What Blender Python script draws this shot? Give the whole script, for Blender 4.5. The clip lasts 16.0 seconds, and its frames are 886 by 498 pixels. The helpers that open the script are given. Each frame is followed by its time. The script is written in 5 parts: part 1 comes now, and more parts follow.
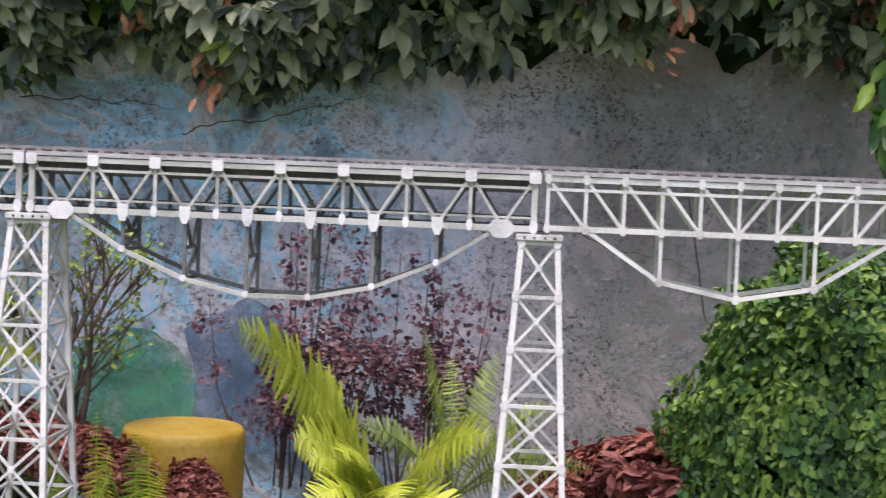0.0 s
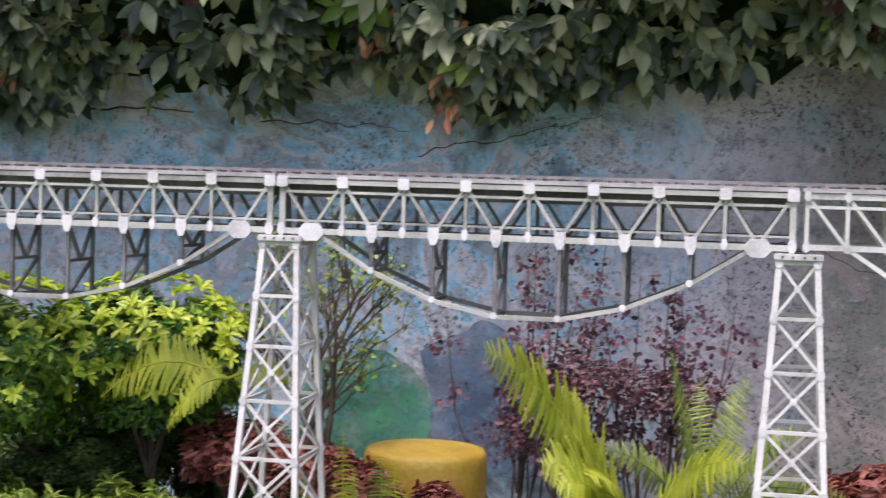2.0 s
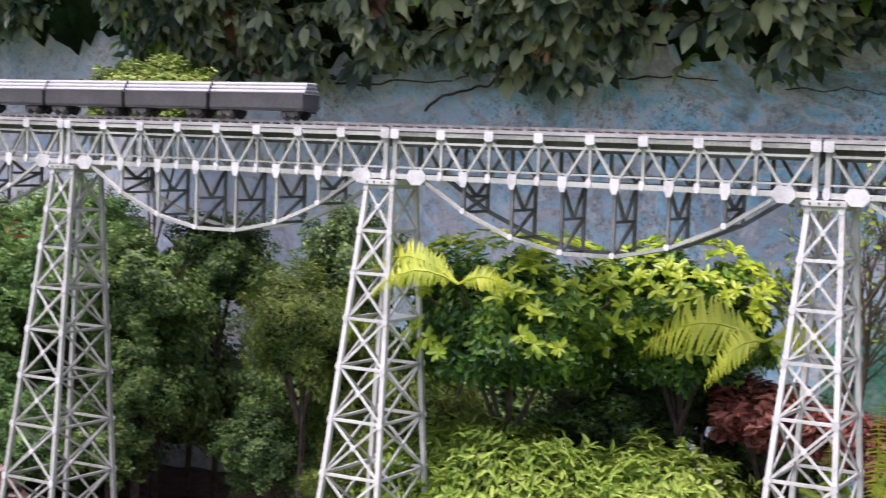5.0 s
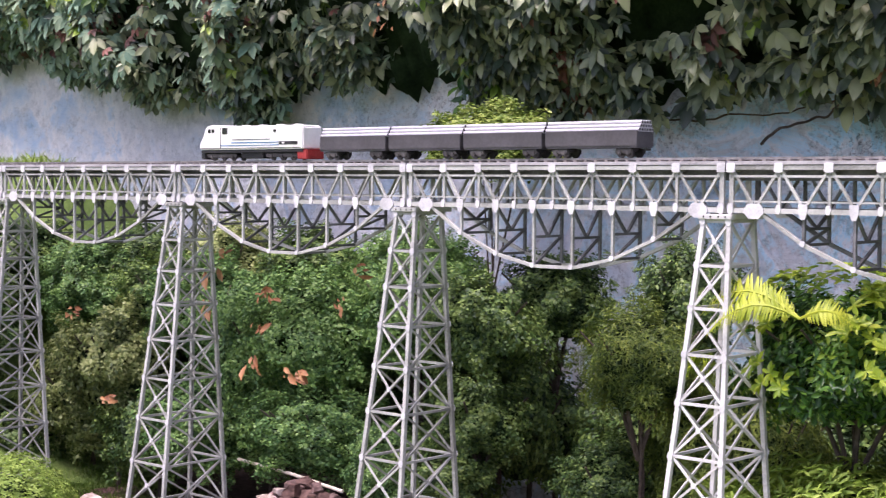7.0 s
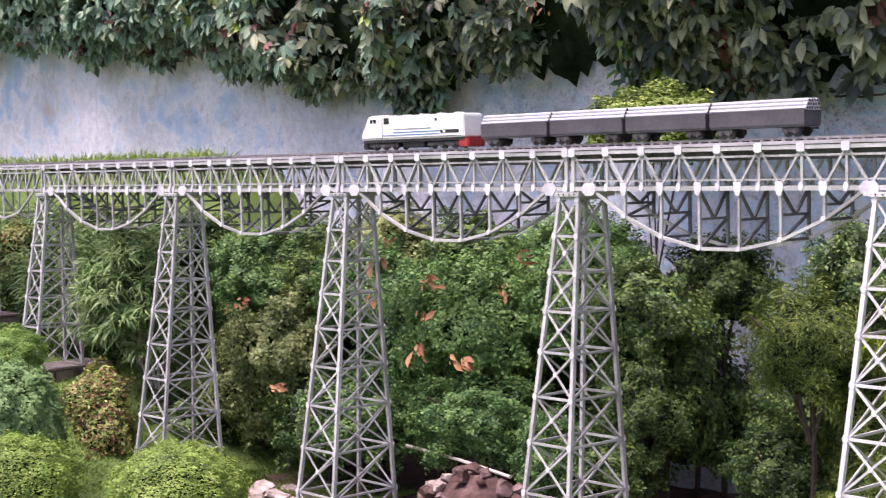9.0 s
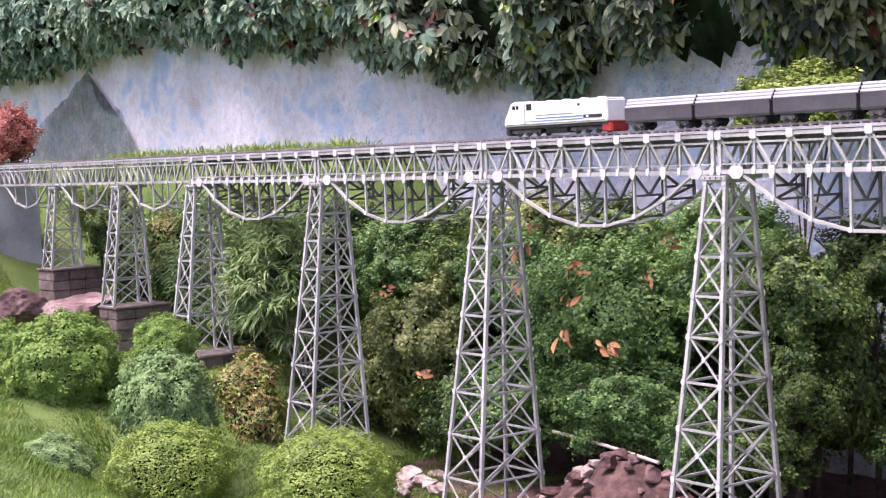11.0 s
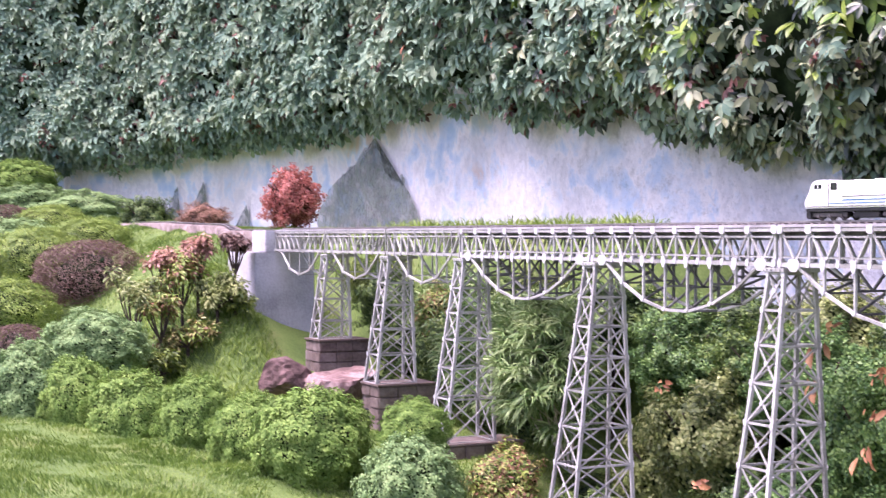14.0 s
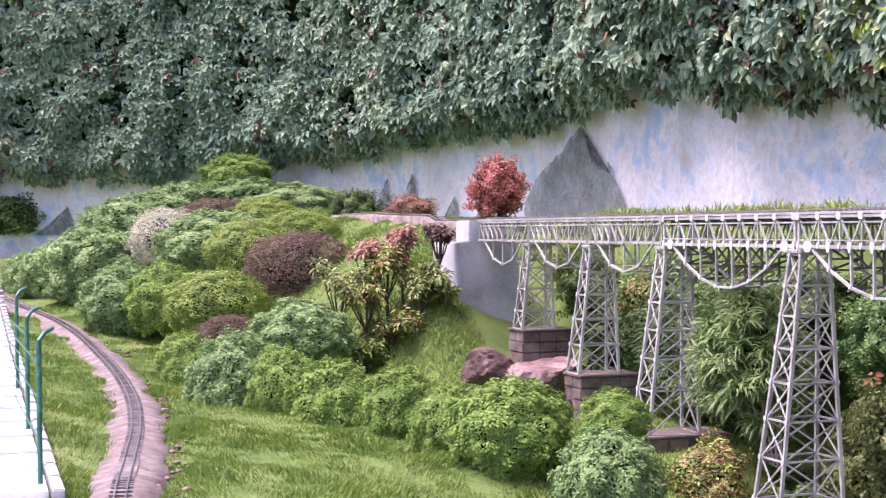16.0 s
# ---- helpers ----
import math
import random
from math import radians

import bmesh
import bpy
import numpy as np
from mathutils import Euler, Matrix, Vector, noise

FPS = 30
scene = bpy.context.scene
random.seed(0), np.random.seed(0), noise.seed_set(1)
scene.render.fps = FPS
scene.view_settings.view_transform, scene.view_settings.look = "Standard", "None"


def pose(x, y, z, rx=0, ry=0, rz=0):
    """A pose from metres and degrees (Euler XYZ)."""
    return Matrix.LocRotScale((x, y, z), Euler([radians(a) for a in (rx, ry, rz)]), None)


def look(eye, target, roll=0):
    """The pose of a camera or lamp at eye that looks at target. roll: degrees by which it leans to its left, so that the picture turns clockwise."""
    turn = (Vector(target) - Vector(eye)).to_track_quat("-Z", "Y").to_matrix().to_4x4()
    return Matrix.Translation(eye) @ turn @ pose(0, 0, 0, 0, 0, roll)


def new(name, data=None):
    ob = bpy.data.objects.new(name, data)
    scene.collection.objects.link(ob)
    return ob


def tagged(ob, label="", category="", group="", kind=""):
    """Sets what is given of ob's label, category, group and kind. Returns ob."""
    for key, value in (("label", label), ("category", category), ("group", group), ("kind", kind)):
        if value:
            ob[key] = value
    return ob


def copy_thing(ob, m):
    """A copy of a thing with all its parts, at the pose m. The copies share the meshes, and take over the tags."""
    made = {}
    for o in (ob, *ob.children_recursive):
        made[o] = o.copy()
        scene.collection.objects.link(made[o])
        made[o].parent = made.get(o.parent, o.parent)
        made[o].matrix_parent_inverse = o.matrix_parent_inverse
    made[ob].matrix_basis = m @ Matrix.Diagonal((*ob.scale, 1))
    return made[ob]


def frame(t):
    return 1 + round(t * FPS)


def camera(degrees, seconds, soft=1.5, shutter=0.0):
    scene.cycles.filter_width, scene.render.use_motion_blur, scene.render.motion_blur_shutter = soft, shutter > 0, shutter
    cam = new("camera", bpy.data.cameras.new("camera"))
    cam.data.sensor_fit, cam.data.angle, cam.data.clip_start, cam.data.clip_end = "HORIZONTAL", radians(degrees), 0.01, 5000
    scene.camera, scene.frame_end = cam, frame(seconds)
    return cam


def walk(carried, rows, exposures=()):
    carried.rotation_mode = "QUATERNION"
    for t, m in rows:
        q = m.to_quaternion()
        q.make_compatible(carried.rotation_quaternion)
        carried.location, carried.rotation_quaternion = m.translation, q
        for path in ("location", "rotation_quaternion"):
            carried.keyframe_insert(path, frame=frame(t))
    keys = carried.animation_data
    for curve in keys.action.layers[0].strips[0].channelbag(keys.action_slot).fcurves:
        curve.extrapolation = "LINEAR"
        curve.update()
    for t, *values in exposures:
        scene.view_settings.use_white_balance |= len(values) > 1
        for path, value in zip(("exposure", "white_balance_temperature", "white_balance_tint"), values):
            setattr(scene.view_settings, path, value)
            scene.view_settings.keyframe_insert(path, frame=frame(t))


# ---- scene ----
cam = camera(32.5, 16.0, soft=1.2, shutter=0.4)
PATH = [
    (0, (0.047, -5.049, 2.603), (-0.098, -3.056, 2.504), 2.3),
    (0.5, (-0.02, -5.015, 2.599), (-0.239, -3.029, 2.506), 1.7),
    (1, (-0.064, -5.007, 2.597), (-0.346, -3.029, 2.511), 0.2),
    (1.5, (-0.092, -5.003, 2.595), (-0.425, -3.033, 2.523), 1.5),
    (2, (-0.112, -4.987, 2.589), (-0.524, -3.031, 2.51), 1.7),
    (2.5, (-0.14, -4.988, 2.585), (-0.695, -3.07, 2.467), 2.0),
    (3, (-0.124, -5.0, 2.579), (-0.833, -3.136, 2.437), 1.9),
    (3.2, (-0.132, -5.005, 2.578), (-0.882, -3.157, 2.433), 2.2),
    (5.3, (-0.301, -5.254, 2.557), (-1.344, -3.552, 2.43), 1.5),
    (5.5, (-0.3, -5.27, 2.556), (-1.392, -3.599, 2.436), 1.2),
    (6, (-0.277, -5.282, 2.552), (-1.491, -3.696, 2.449), 0.8),
    (6.5, (-0.275, -5.263, 2.548), (-1.567, -3.739, 2.456), 0.4),
    (7, (-0.281, -5.252, 2.546), (-1.62, -3.769, 2.455), 0.3),
    (7.5, (-0.29, -5.255, 2.547), (-1.667, -3.808, 2.451), -0.3),
    (8, (-0.295, -5.266, 2.55), (-1.715, -3.861, 2.443), -0.3),
    (8.5, (-0.303, -5.269, 2.552), (-1.758, -3.901, 2.438), -0.9),
    (9, (-0.301, -5.288, 2.552), (-1.784, -3.95, 2.443), -1.2),
    (9.5, (-0.287, -5.317, 2.552), (-1.81, -4.025, 2.453), -1.2),
    (9.7, (-0.285, -5.322, 2.552), (-1.828, -4.054, 2.454), -1.4),
    (11.8, (-0.421, -5.284, 2.569), (-2.062, -4.149, 2.423), -1.8),
    (12, (-0.465, -5.26, 2.57), (-2.128, -4.158, 2.428), -1.5),
    (12.5, (-0.554, -5.104, 2.575), (-2.288, -4.115, 2.456), -1.1),
    (13, (-0.673, -4.881, 2.577), (-2.46, -3.988, 2.469), 0.9),
    (13.5, (-0.875, -4.746, 2.563), (-2.66, -3.845, 2.511), -0.5),
    (14, (-1.023, -4.662, 2.563), (-2.828, -3.801, 2.547), 0.1),
    (14.5, (-1.041, -4.568, 2.564), (-2.89, -3.807, 2.544), -1.3),
    (15, (-1.089, -4.523, 2.565), (-2.969, -3.842, 2.54), -0.1),
    (15.5, (-1.099, -4.503, 2.56), (-2.996, -3.871, 2.529), -0.2),
    (16, (-1.096, -4.496, 2.554), (-3.006, -3.901, 2.526), -0.5),
]
walk(cam, [(t, look(e, a, r)) for t, e, a, r in PATH], [(0, 0.82, 6180, 26), (3, 0.83, 6180, 27), (5.5, .99, 6150, 28), (7, 1.13, 6180, 34), (9.7, 1.17, 6200, 37), (11.8, 1.4, 6050, 43), (13.5, 1.66, 6000, 47), (14.5, 1.66, 6000, 49), (15.5, 1.66, 6050, 49), (16, 1.44, 6150, 46)])

# ---- daylight: a bright overcast sky ----
world = bpy.data.worlds.new("world")
scene.world = world
world.use_nodes = True
wn = world.node_tree
sky = wn.nodes.new("ShaderNodeTexSky")
sky.sky_type, sky.sun_disc = "NISHITA", False
sky.sun_elevation, sky.sun_rotation = radians(67), radians(191)
sky.dust_density, sky.ozone_density = 4.0, 0.6
wn.links.new(sky.outputs[0], wn.nodes["Background"].inputs[0])
wn.nodes["Background"].inputs[1].default_value = 0.13
sun = new("sun", bpy.data.lights.new("sun", "SUN"))
sun.data.energy, sun.data.angle, sun.data.color = 2.65, radians(30), (1.0, 0.96, 0.88)
sun.matrix_world = look((-0.7, -3.7, 9.0), (0, 0, 0))


# ---- materials ----
def rgba(c):
    return (c[0], c[1], c[2], 1.0)


def surface(name, colours, scale=8.0, rough=0.7, metal=0.0, bump=0.2, fine=60.0, spec=0.4, island=0.0, piece=0.0, stretch=(1, 1, 1), glow_through=0.0):
    """A weathered surface: a ramp of colours over coarse noise, broken by fine noise, with relief; island and piece vary it leaf by leaf or piece by piece."""
    m = bpy.data.materials.new(name)
    m.use_nodes = True
    t = m.node_tree
    b = t.nodes["Principled BSDF"]
    co = t.nodes.new("ShaderNodeTexCoord")
    mp = t.nodes.new("ShaderNodeMapping")
    mp.inputs["Scale"].default_value = stretch
    t.links.new(co.outputs["Object"], mp.inputs["Vector"])
    n1 = t.nodes.new("ShaderNodeTexNoise")
    n1.inputs["Scale"].default_value, n1.inputs["Detail"].default_value = scale, 5
    n2 = t.nodes.new("ShaderNodeTexNoise")
    n2.inputs["Scale"].default_value, n2.inputs["Detail"].default_value = fine, 3
    for n in (n1, n2):
        t.links.new(mp.outputs["Vector"], n.inputs["Vector"])
    mix = t.nodes.new("ShaderNodeMath")
    mix.operation = "MULTIPLY_ADD"
    mix.inputs[1].default_value = 0.45
    t.links.new(n2.outputs["Fac"], mix.inputs[0])
    add = t.nodes.new("ShaderNodeMath")
    add.operation = "ADD"
    add.inputs[1].default_value = -0.225
    t.links.new(n1.outputs["Fac"], add.inputs[0])
    t.links.new(add.outputs[0], mix.inputs[2])
    last = mix
    for amount, kind in ((island, "ShaderNodeNewGeometry"), (piece, "ShaderNodeObjectInfo")):
        if amount:
            src = t.nodes.new(kind)
            out = src.outputs["Random Per Island"] if kind == "ShaderNodeNewGeometry" else src.outputs["Random"]
            ma = t.nodes.new("ShaderNodeMath")
            ma.operation = "MULTIPLY_ADD"
            ma.inputs[1].default_value = amount
            t.links.new(out, ma.inputs[0])
            sh = t.nodes.new("ShaderNodeMath")
            sh.operation = "ADD"
            sh.inputs[1].default_value = -amount / 2
            t.links.new(last.outputs[0], sh.inputs[0])
            t.links.new(sh.outputs[0], ma.inputs[2])
            last = ma
    ramp = t.nodes.new("ShaderNodeValToRGB")
    t.links.new(last.outputs[0], ramp.inputs["Fac"])
    el = ramp.color_ramp.elements
    k = len(colours)
    lo, hi = 0.25, 0.75
    el[0].position, el[0].color = lo, rgba(colours[0])
    el[1].position, el[1].color = hi, rgba(colours[-1])
    for i in range(1, k - 1):
        e = el.new(lo + (hi - lo) * i / (k - 1))
        e.color = rgba(colours[i])
    t.links.new(ramp.outputs["Color"], b.inputs["Base Color"])
    b.inputs["Roughness"].default_value, b.inputs["Metallic"].default_value = rough, metal
    b.inputs["Specular IOR Level"].default_value = spec
    if bump:
        bp = t.nodes.new("ShaderNodeBump")
        bp.inputs["Strength"].default_value, bp.inputs["Distance"].default_value = bump, 0.01
        t.links.new(mix.outputs[0], bp.inputs["Height"])
        t.links.new(bp.outputs["Normal"], b.inputs["Normal"])
    if glow_through:
        tr = t.nodes.new("ShaderNodeBsdfTranslucent")
        t.links.new(ramp.outputs["Color"], tr.inputs["Color"])
        ms = t.nodes.new("ShaderNodeMixShader")
        ms.inputs[0].default_value = glow_through
        t.links.new(b.outputs[0], ms.inputs[1])
        t.links.new(tr.outputs[0], ms.inputs[2])
        t.links.new(ms.outputs[0], t.nodes["Material Output"].inputs["Surface"])
    return m


def foliage(name, *cols, rough=0.5, spec=0.35, spread=0.5):
    return surface(name, cols, scale=3.0, fine=14.0, rough=rough, bump=0, spec=spec, island=spread, piece=0.12, glow_through=0.22)


# darker copy of STEEL: the shade below the deck is put into its colour
SHADESTEEL = surface("shaded_steel", [(.055, .055, .058), (.115, .115, .12), (.19, .19, .195)], 9, .55, 0, .15, 90, piece=.25)
STEEL = surface("painted_steel", [(.2, .2, .182), (.36, .363, .34), (.48, .484, .455)], 5, .5, 0.0, .15, 90, piece=.25)
PLATE = surface("white_plate", [(.42, .415, .42), (.6, .59, .605), (.7, .69, .7)], 9, .45, 0, .1, 120, piece=.2)
PALE = surface("cream_steel", [(.34, .335, .32), (.52, .515, .5), (.62, .615, .6)], 6, .5, 0, .12, 90, piece=.2)
RAIL = surface("rail_steel", [(.16, .15, .145), (.28, .265, .255), (.4, .39, .38)], 12, .45, .7, .1, 90)
DECK = surface("deck_board", [(.21, .202, .205), (.33, .32, .325), (.42, .41, .415)], 7, .8, 0, .3, 70)
SLEEPER = surface("sleeper_wood", [(.12, .105, .095), (.2, .18, .165), (.28, .26, .245)], 14, .85, 0, .3, 80, piece=.3)
CONCRETE = surface("concrete", [(.3, .3, .31), (.45, .45, .47), (.56, .56, .585)], 3, .85, 0, .3, 50)
BRICK = surface("brown_stone", [(.09, .066, .054), (.155, .118, .1), (.23, .185, .162)], 8, .9, 0, .6, 45, piece=.2)
ROCK = surface("pink_rock", [(.06, .035, .03), (.17, .105, .095), (.36, .27, .25)], 5, .9, 0, .8, 30, piece=.3)
PALEROCK = surface("pale_rock", [(.14, .1, .08), (.34, .27, .23), (.55, .48, .44)], 7, .9, 0, .8, 30)
SOIL = surface("red_soil", [(.03, .016, .013), (.075, .04, .033), (.14, .085, .07)], 11, .95, 0, .8, 40)
PATHM = surface("ballast", [(.09, .07, .062), (.18, .145, .13), (.29, .245, .225)], 9, .95, 0, .8, 90)
PAVE = surface("pale_paving", [(.5, .5, .49), (.68, .68, .67), (.76, .76, .75)], 2, .8, 0, .15, 40)
GREENPAINT = surface("green_enamel", [(.015, .08, .055), (.03, .14, .1), (.06, .2, .15)], 20, .4, 0, .1, 90)
WHITEBODY = surface("white_enamel", [(.74, .73, .69), (.82, .81, .78), (.85, .84, .82)], 6, .3, 0, .04, 50)
BOGIE = surface("dusty_bogie_paint", [(.02, .019, .018), (.045, .042, .04), (.09, .085, .08)], 14, .6, 0, .2, 90)
BLACK = surface("black_paint", [(.008, .008, .009), (.016, .016, .017), (.035, .034, .033)], 12, .5, 0, .1, 90)
GREYSIDE = surface("grey_wagon_paint", [(.04, .037, .04), (.06, .056, .06), (.085, .08, .086)], 6, .5, 0, .1, 70)
PIPE = surface("grey_pipe", [(.32, .31, .33), (.44, .43, .46), (.5, .49, .52)], 5, .4, 0, .05, 60)
REDPAINT = surface("red_bogie_paint", [(.16, .012, .012), (.28, .025, .022), (.34, .05, .045)], 20, .45, 0, .1, 80)
BLUELINE = surface("blue_stripe", [(.02, .1, .22), (.03, .15, .3), (.05, .2, .36)], 20, .4, 0, 0, 80)
GLASS = surface("dark_glass", [(.01, .011, .012), (.018, .02, .022), (.03, .032, .035)], 20, .12, 0, 0, 80)
POT = surface("yellow_pot_paint", [(.19, .12, .01), (.32, .21, .018), (.42, .3, .06)], 5, .6, 0, .4, 60)
BARK = surface("bark", [(.03, .022, .017), (.07, .052, .04), (.12, .095, .075)], 12, .9, 0, .6, 60)
# near-black green that stands in for the shade between leaves
LEAFSHADE = surface("leaf_shade", [(.006, .012, .006), (.014, .026, .011), (.024, .042, .017)], 9, .95, 0, .6, 50, spec=.05)
BAMBOO = surface("bamboo_pole", [(.34, .28, .2), (.52, .45, .36), (.62, .56, .47)], 8, .6, 0, .1, 60)
HOSE = surface("green_hose", [(.02, .18, .14), (.03, .25, .2), (.05, .3, .25)], 20, .4, 0, .05, 60)

F_VINE = foliage("creeper_leaf", (.03, .052, .032), (.09, .128, .075), (.185, .225, .125), (.33, .36, .2), rough=.42, spec=.5, spread=.75)
# creeper leaf for the distance, with haze mixed into its colour
F_HAZE = foliage("hazed_creeper_leaf", (.12, .21, .15), (.185, .29, .2), (.245, .345, .23), (.31, .4, .26), rough=.75, spec=.2, spread=.45)
F_FRESH = foliage("young_creeper_leaf", (.06, .13, .025), (.14, .24, .035), (.28, .38, .06), rough=.4)
F_DRY = foliage("dry_leaf", (.15, .055, .025), (.31, .13, .055), (.45, .24, .11))
F_WITHER = foliage("withered_creeper_leaf", (.06, .028, .022), (.13, .06, .045), (.24, .1, .075))
F_TIP = foliage("lime_leaf_tip", (.14, .24, .012), (.26, .36, .02), (.42, .5, .04), rough=.35)
F_CREAM = foliage("cream_leaf", (.25, .32, .12), (.42, .46, .24), (.58, .6, .38))
F_PURP = foliage("wall_purple_leaf", (.03, .012, .02), (.085, .032, .048), (.18, .085, .1))
F_GREEN = foliage("clipped_leaf", (.09, .175, .03), (.175, .295, .058), (.29, .42, .1), rough=.65, spec=.2, spread=.35)
F_PALEG = foliage("pale_clipped_leaf", (.1, .19, .065), (.19, .31, .11), (.31, .44, .175), rough=.65, spec=.2, spread=.35)
F_LIME = foliage("lime_leaf", (.11, .19, .03), (.2, .3, .045), (.29, .39, .08))
F_LIME2 = foliage("glossy_lime_leaf", (.016, .06, .012), (.04, .125, .018), (.1, .22, .025), (.24, .36, .035), rough=.35)
F_DARK = foliage("dark_leaf", (.022, .055, .015), (.075, .14, .034), (.19, .275, .066))
F_JUN = foliage("juniper_leaf", (.04, .105, .03), (.1, .205, .052), (.2, .33, .085))
F_CON = foliage("conifer_leaf", (.012, .045, .014), (.035, .1, .022), (.085, .19, .034), (.2, .31, .05))
F_NEEDLE = foliage("feathery_lime_leaf", (.13, .22, .025), (.25, .36, .045), (.38, .48, .09))
F_OLIVE = foliage("olive_leaf", (.05, .09, .016), (.13, .19, .028), (.25, .31, .05))
F_MIX = foliage("variegated_leaf", (.07, .105, .03), (.18, .23, .06), (.36, .4, .15))
F_GOLD = foliage("golden_leaf", (.08, .14, .022), (.18, .26, .038), (.34, .4, .1))
F_BROWN = foliage("brown_leaf", (.09, .045, .035), (.16, .095, .075), (.22, .16, .11))
F_RED = foliage("red_leaf", (.24, .06, .045), (.42, .14, .105), (.56, .25, .19))
F_COLEUS = foliage("coleus_leaf", (.1, .022, .018), (.25, .075, .055), (.44, .18, .13))
F_PURPLE = foliage("purple_leaf", (.05, .02, .022), (.12, .055, .06), (.24, .13, .13))
F_CROTON = foliage("croton_leaf", (.24, .11, .06), (.09, .16, .03), (.17, .275, .045), (.28, .37, .065), (.38, .33, .12), spread=.7)
F_PINKTIP = foliage("pink_tipped_leaf", (.16, .17, .05), (.32, .16, .1), (.46, .25, .2))
F_RUST = foliage("rust_leaf", (.16, .085, .05), (.3, .16, .1), (.42, .26, .18))
F_FERN = foliage("yellow_fern", (.25, .32, .018), (.38, .43, .03), (.5, .54, .065))
F_BAMBOO = foliage("bamboo_leaf", (.05, .115, .03), (.11, .2, .055), (.19, .295, .09), (.3, .39, .16))
F_WHITE = foliage("white_blossom", (.3, .33, .2), (.5, .5, .36), (.62, .6, .5))
F_GRASS = foliage("grass_blade", (.07, .14, .018), (.13, .225, .034), (.22, .31, .058))
LAWN = surface("lawn", [(.04, .075, .014), (.075, .13, .024), (.12, .18, .04), (.19, .19, .07)], 1.6, .9, 0, .9, 55)


def mural():
    """Weathered painted plaster: blue and lilac-white clouds, speckled with dark mould and bare patches."""
    m = bpy.data.materials.new("painted_plaster")
    m.use_nodes = True
    t = m.node_tree
    b = t.nodes["Principled BSDF"]
    geo = t.nodes.new("ShaderNodeNewGeometry")
    sep = t.nodes.new("ShaderNodeSeparateXYZ")
    t.links.new(geo.outputs["Position"], sep.inputs[0])

    def noise_of(scale, detail, rough=.6, stretch=(1, 1, 1), w=0.0, warp=0.0):
        mp = t.nodes.new("ShaderNodeMapping")
        mp.inputs["Scale"].default_value, mp.inputs["Location"].default_value = stretch, (w, w, w)
        t.links.new(geo.outputs["Position"], mp.inputs["Vector"])
        n = t.nodes.new("ShaderNodeTexNoise")
        n.inputs["Scale"].default_value, n.inputs["Detail"].default_value, n.inputs["Roughness"].default_value = scale, detail, rough
        n.inputs["Distortion"].default_value = warp
        t.links.new(mp.outputs[0], n.inputs["Vector"])
        return n.outputs["Fac"]

    def ramp(fac, *stops):
        r = t.nodes.new("ShaderNodeValToRGB")
        el = r.color_ramp.elements
        el[0].position, el[0].color = stops[0][0], rgba(stops[0][1])
        el[1].position, el[1].color = stops[-1][0], rgba(stops[-1][1])
        for p, c in stops[1:-1]:
            el.new(p).color = rgba(c)
        t.links.new(fac, r.inputs["Fac"])
        return r.outputs["Color"]

    def mixed(fac, a, c, mode="MIX"):
        n = t.nodes.new("ShaderNodeMix")
        n.data_type, n.blend_type = "RGBA", mode
        if isinstance(fac, float):
            n.inputs[0].default_value = fac
        else:
            t.links.new(fac, n.inputs[0])
        for i, v in ((6, a), (7, c)):
            if isinstance(v, tuple):
                n.inputs[i].default_value = rgba(v)
            else:
                t.links.new(v, n.inputs[i])
        return n.outputs[2]

    def mapped(src, lo, hi):
        n = t.nodes.new("ShaderNodeMapRange")
        n.inputs["From Min"].default_value, n.inputs["From Max"].default_value = lo, hi
        t.links.new(src, n.inputs["Value"])
        return n.outputs["Result"]

    one, nul = (1, 1, 1), (0, 0, 0)
    right = ramp(noise_of(1.9, 8, .65, (1, 1, 1), 2, .8), (.3, (.08, .13, .18)), (.38, (.2, .3, .38)), (.43, (.36, .43, .47)), (.47, (.3, .62, .78)), (.51, (.62, .66, .69)), (.55, (.4, .42, .45)), (.59, (.34, .58, .7)), (.64, (.56, .55, .57)), (.7, (.24, .24, .25)))
    left = ramp(noise_of(.95, 7, .6, (1, 1, 1.25), 4, .5), (.3, (.3, .44, .62)), (.38, (.46, .57, .7)), (.44, (.68, .69, .73)), (.48, (.54, .55, .59)), (.53, (.7, .68, .69)), (.58, (.5, .6, .71)), (.64, (.64, .56, .52)))
    strokes = noise_of(1.5, 8, .64, (1, 1, .9), 13)
    left = mixed(ramp(noise_of(1.3, 4, .6, (1, 1, 1), 17), (.36, nul), (.52, one)), left, ramp(strokes, (.34, (.36, .5, .68)), (.41, (.5, .6, .72)), (.46, (.74, .73, .76)), (.5, (.58, .59, .63)), (.55, (.74, .73, .75)), (.6, (.46, .58, .72)), (.67, (.58, .5, .47))))
    base = mixed(mapped(sep.outputs["X"], -3.0, -8.5), right, left)
    base = mixed(mapped(sep.outputs["X"], -1.0, -.3), base, ramp(noise_of(2.2, 8, .68, (1, 1, 1), 31, .5), (.34, (.3, .42, .52)), (.42, (.42, .42, .45)), (.48, (.64, .62, .66)), (.53, (.46, .47, .5)), (.58, (.62, .61, .63)), (.65, (.34, .52, .64))))
    brown = mixed(mapped(sep.outputs["X"], -0.35, 0.25), base, ramp(noise_of(2.6, 8, .7, (1, 1, 1), 6, .6), (.3, (.15, .15, .14)), (.42, (.25, .22, .2)), (.5, (.22, .25, .22)), (.58, (.36, .32, .3)), (.7, (.46, .45, .45))))
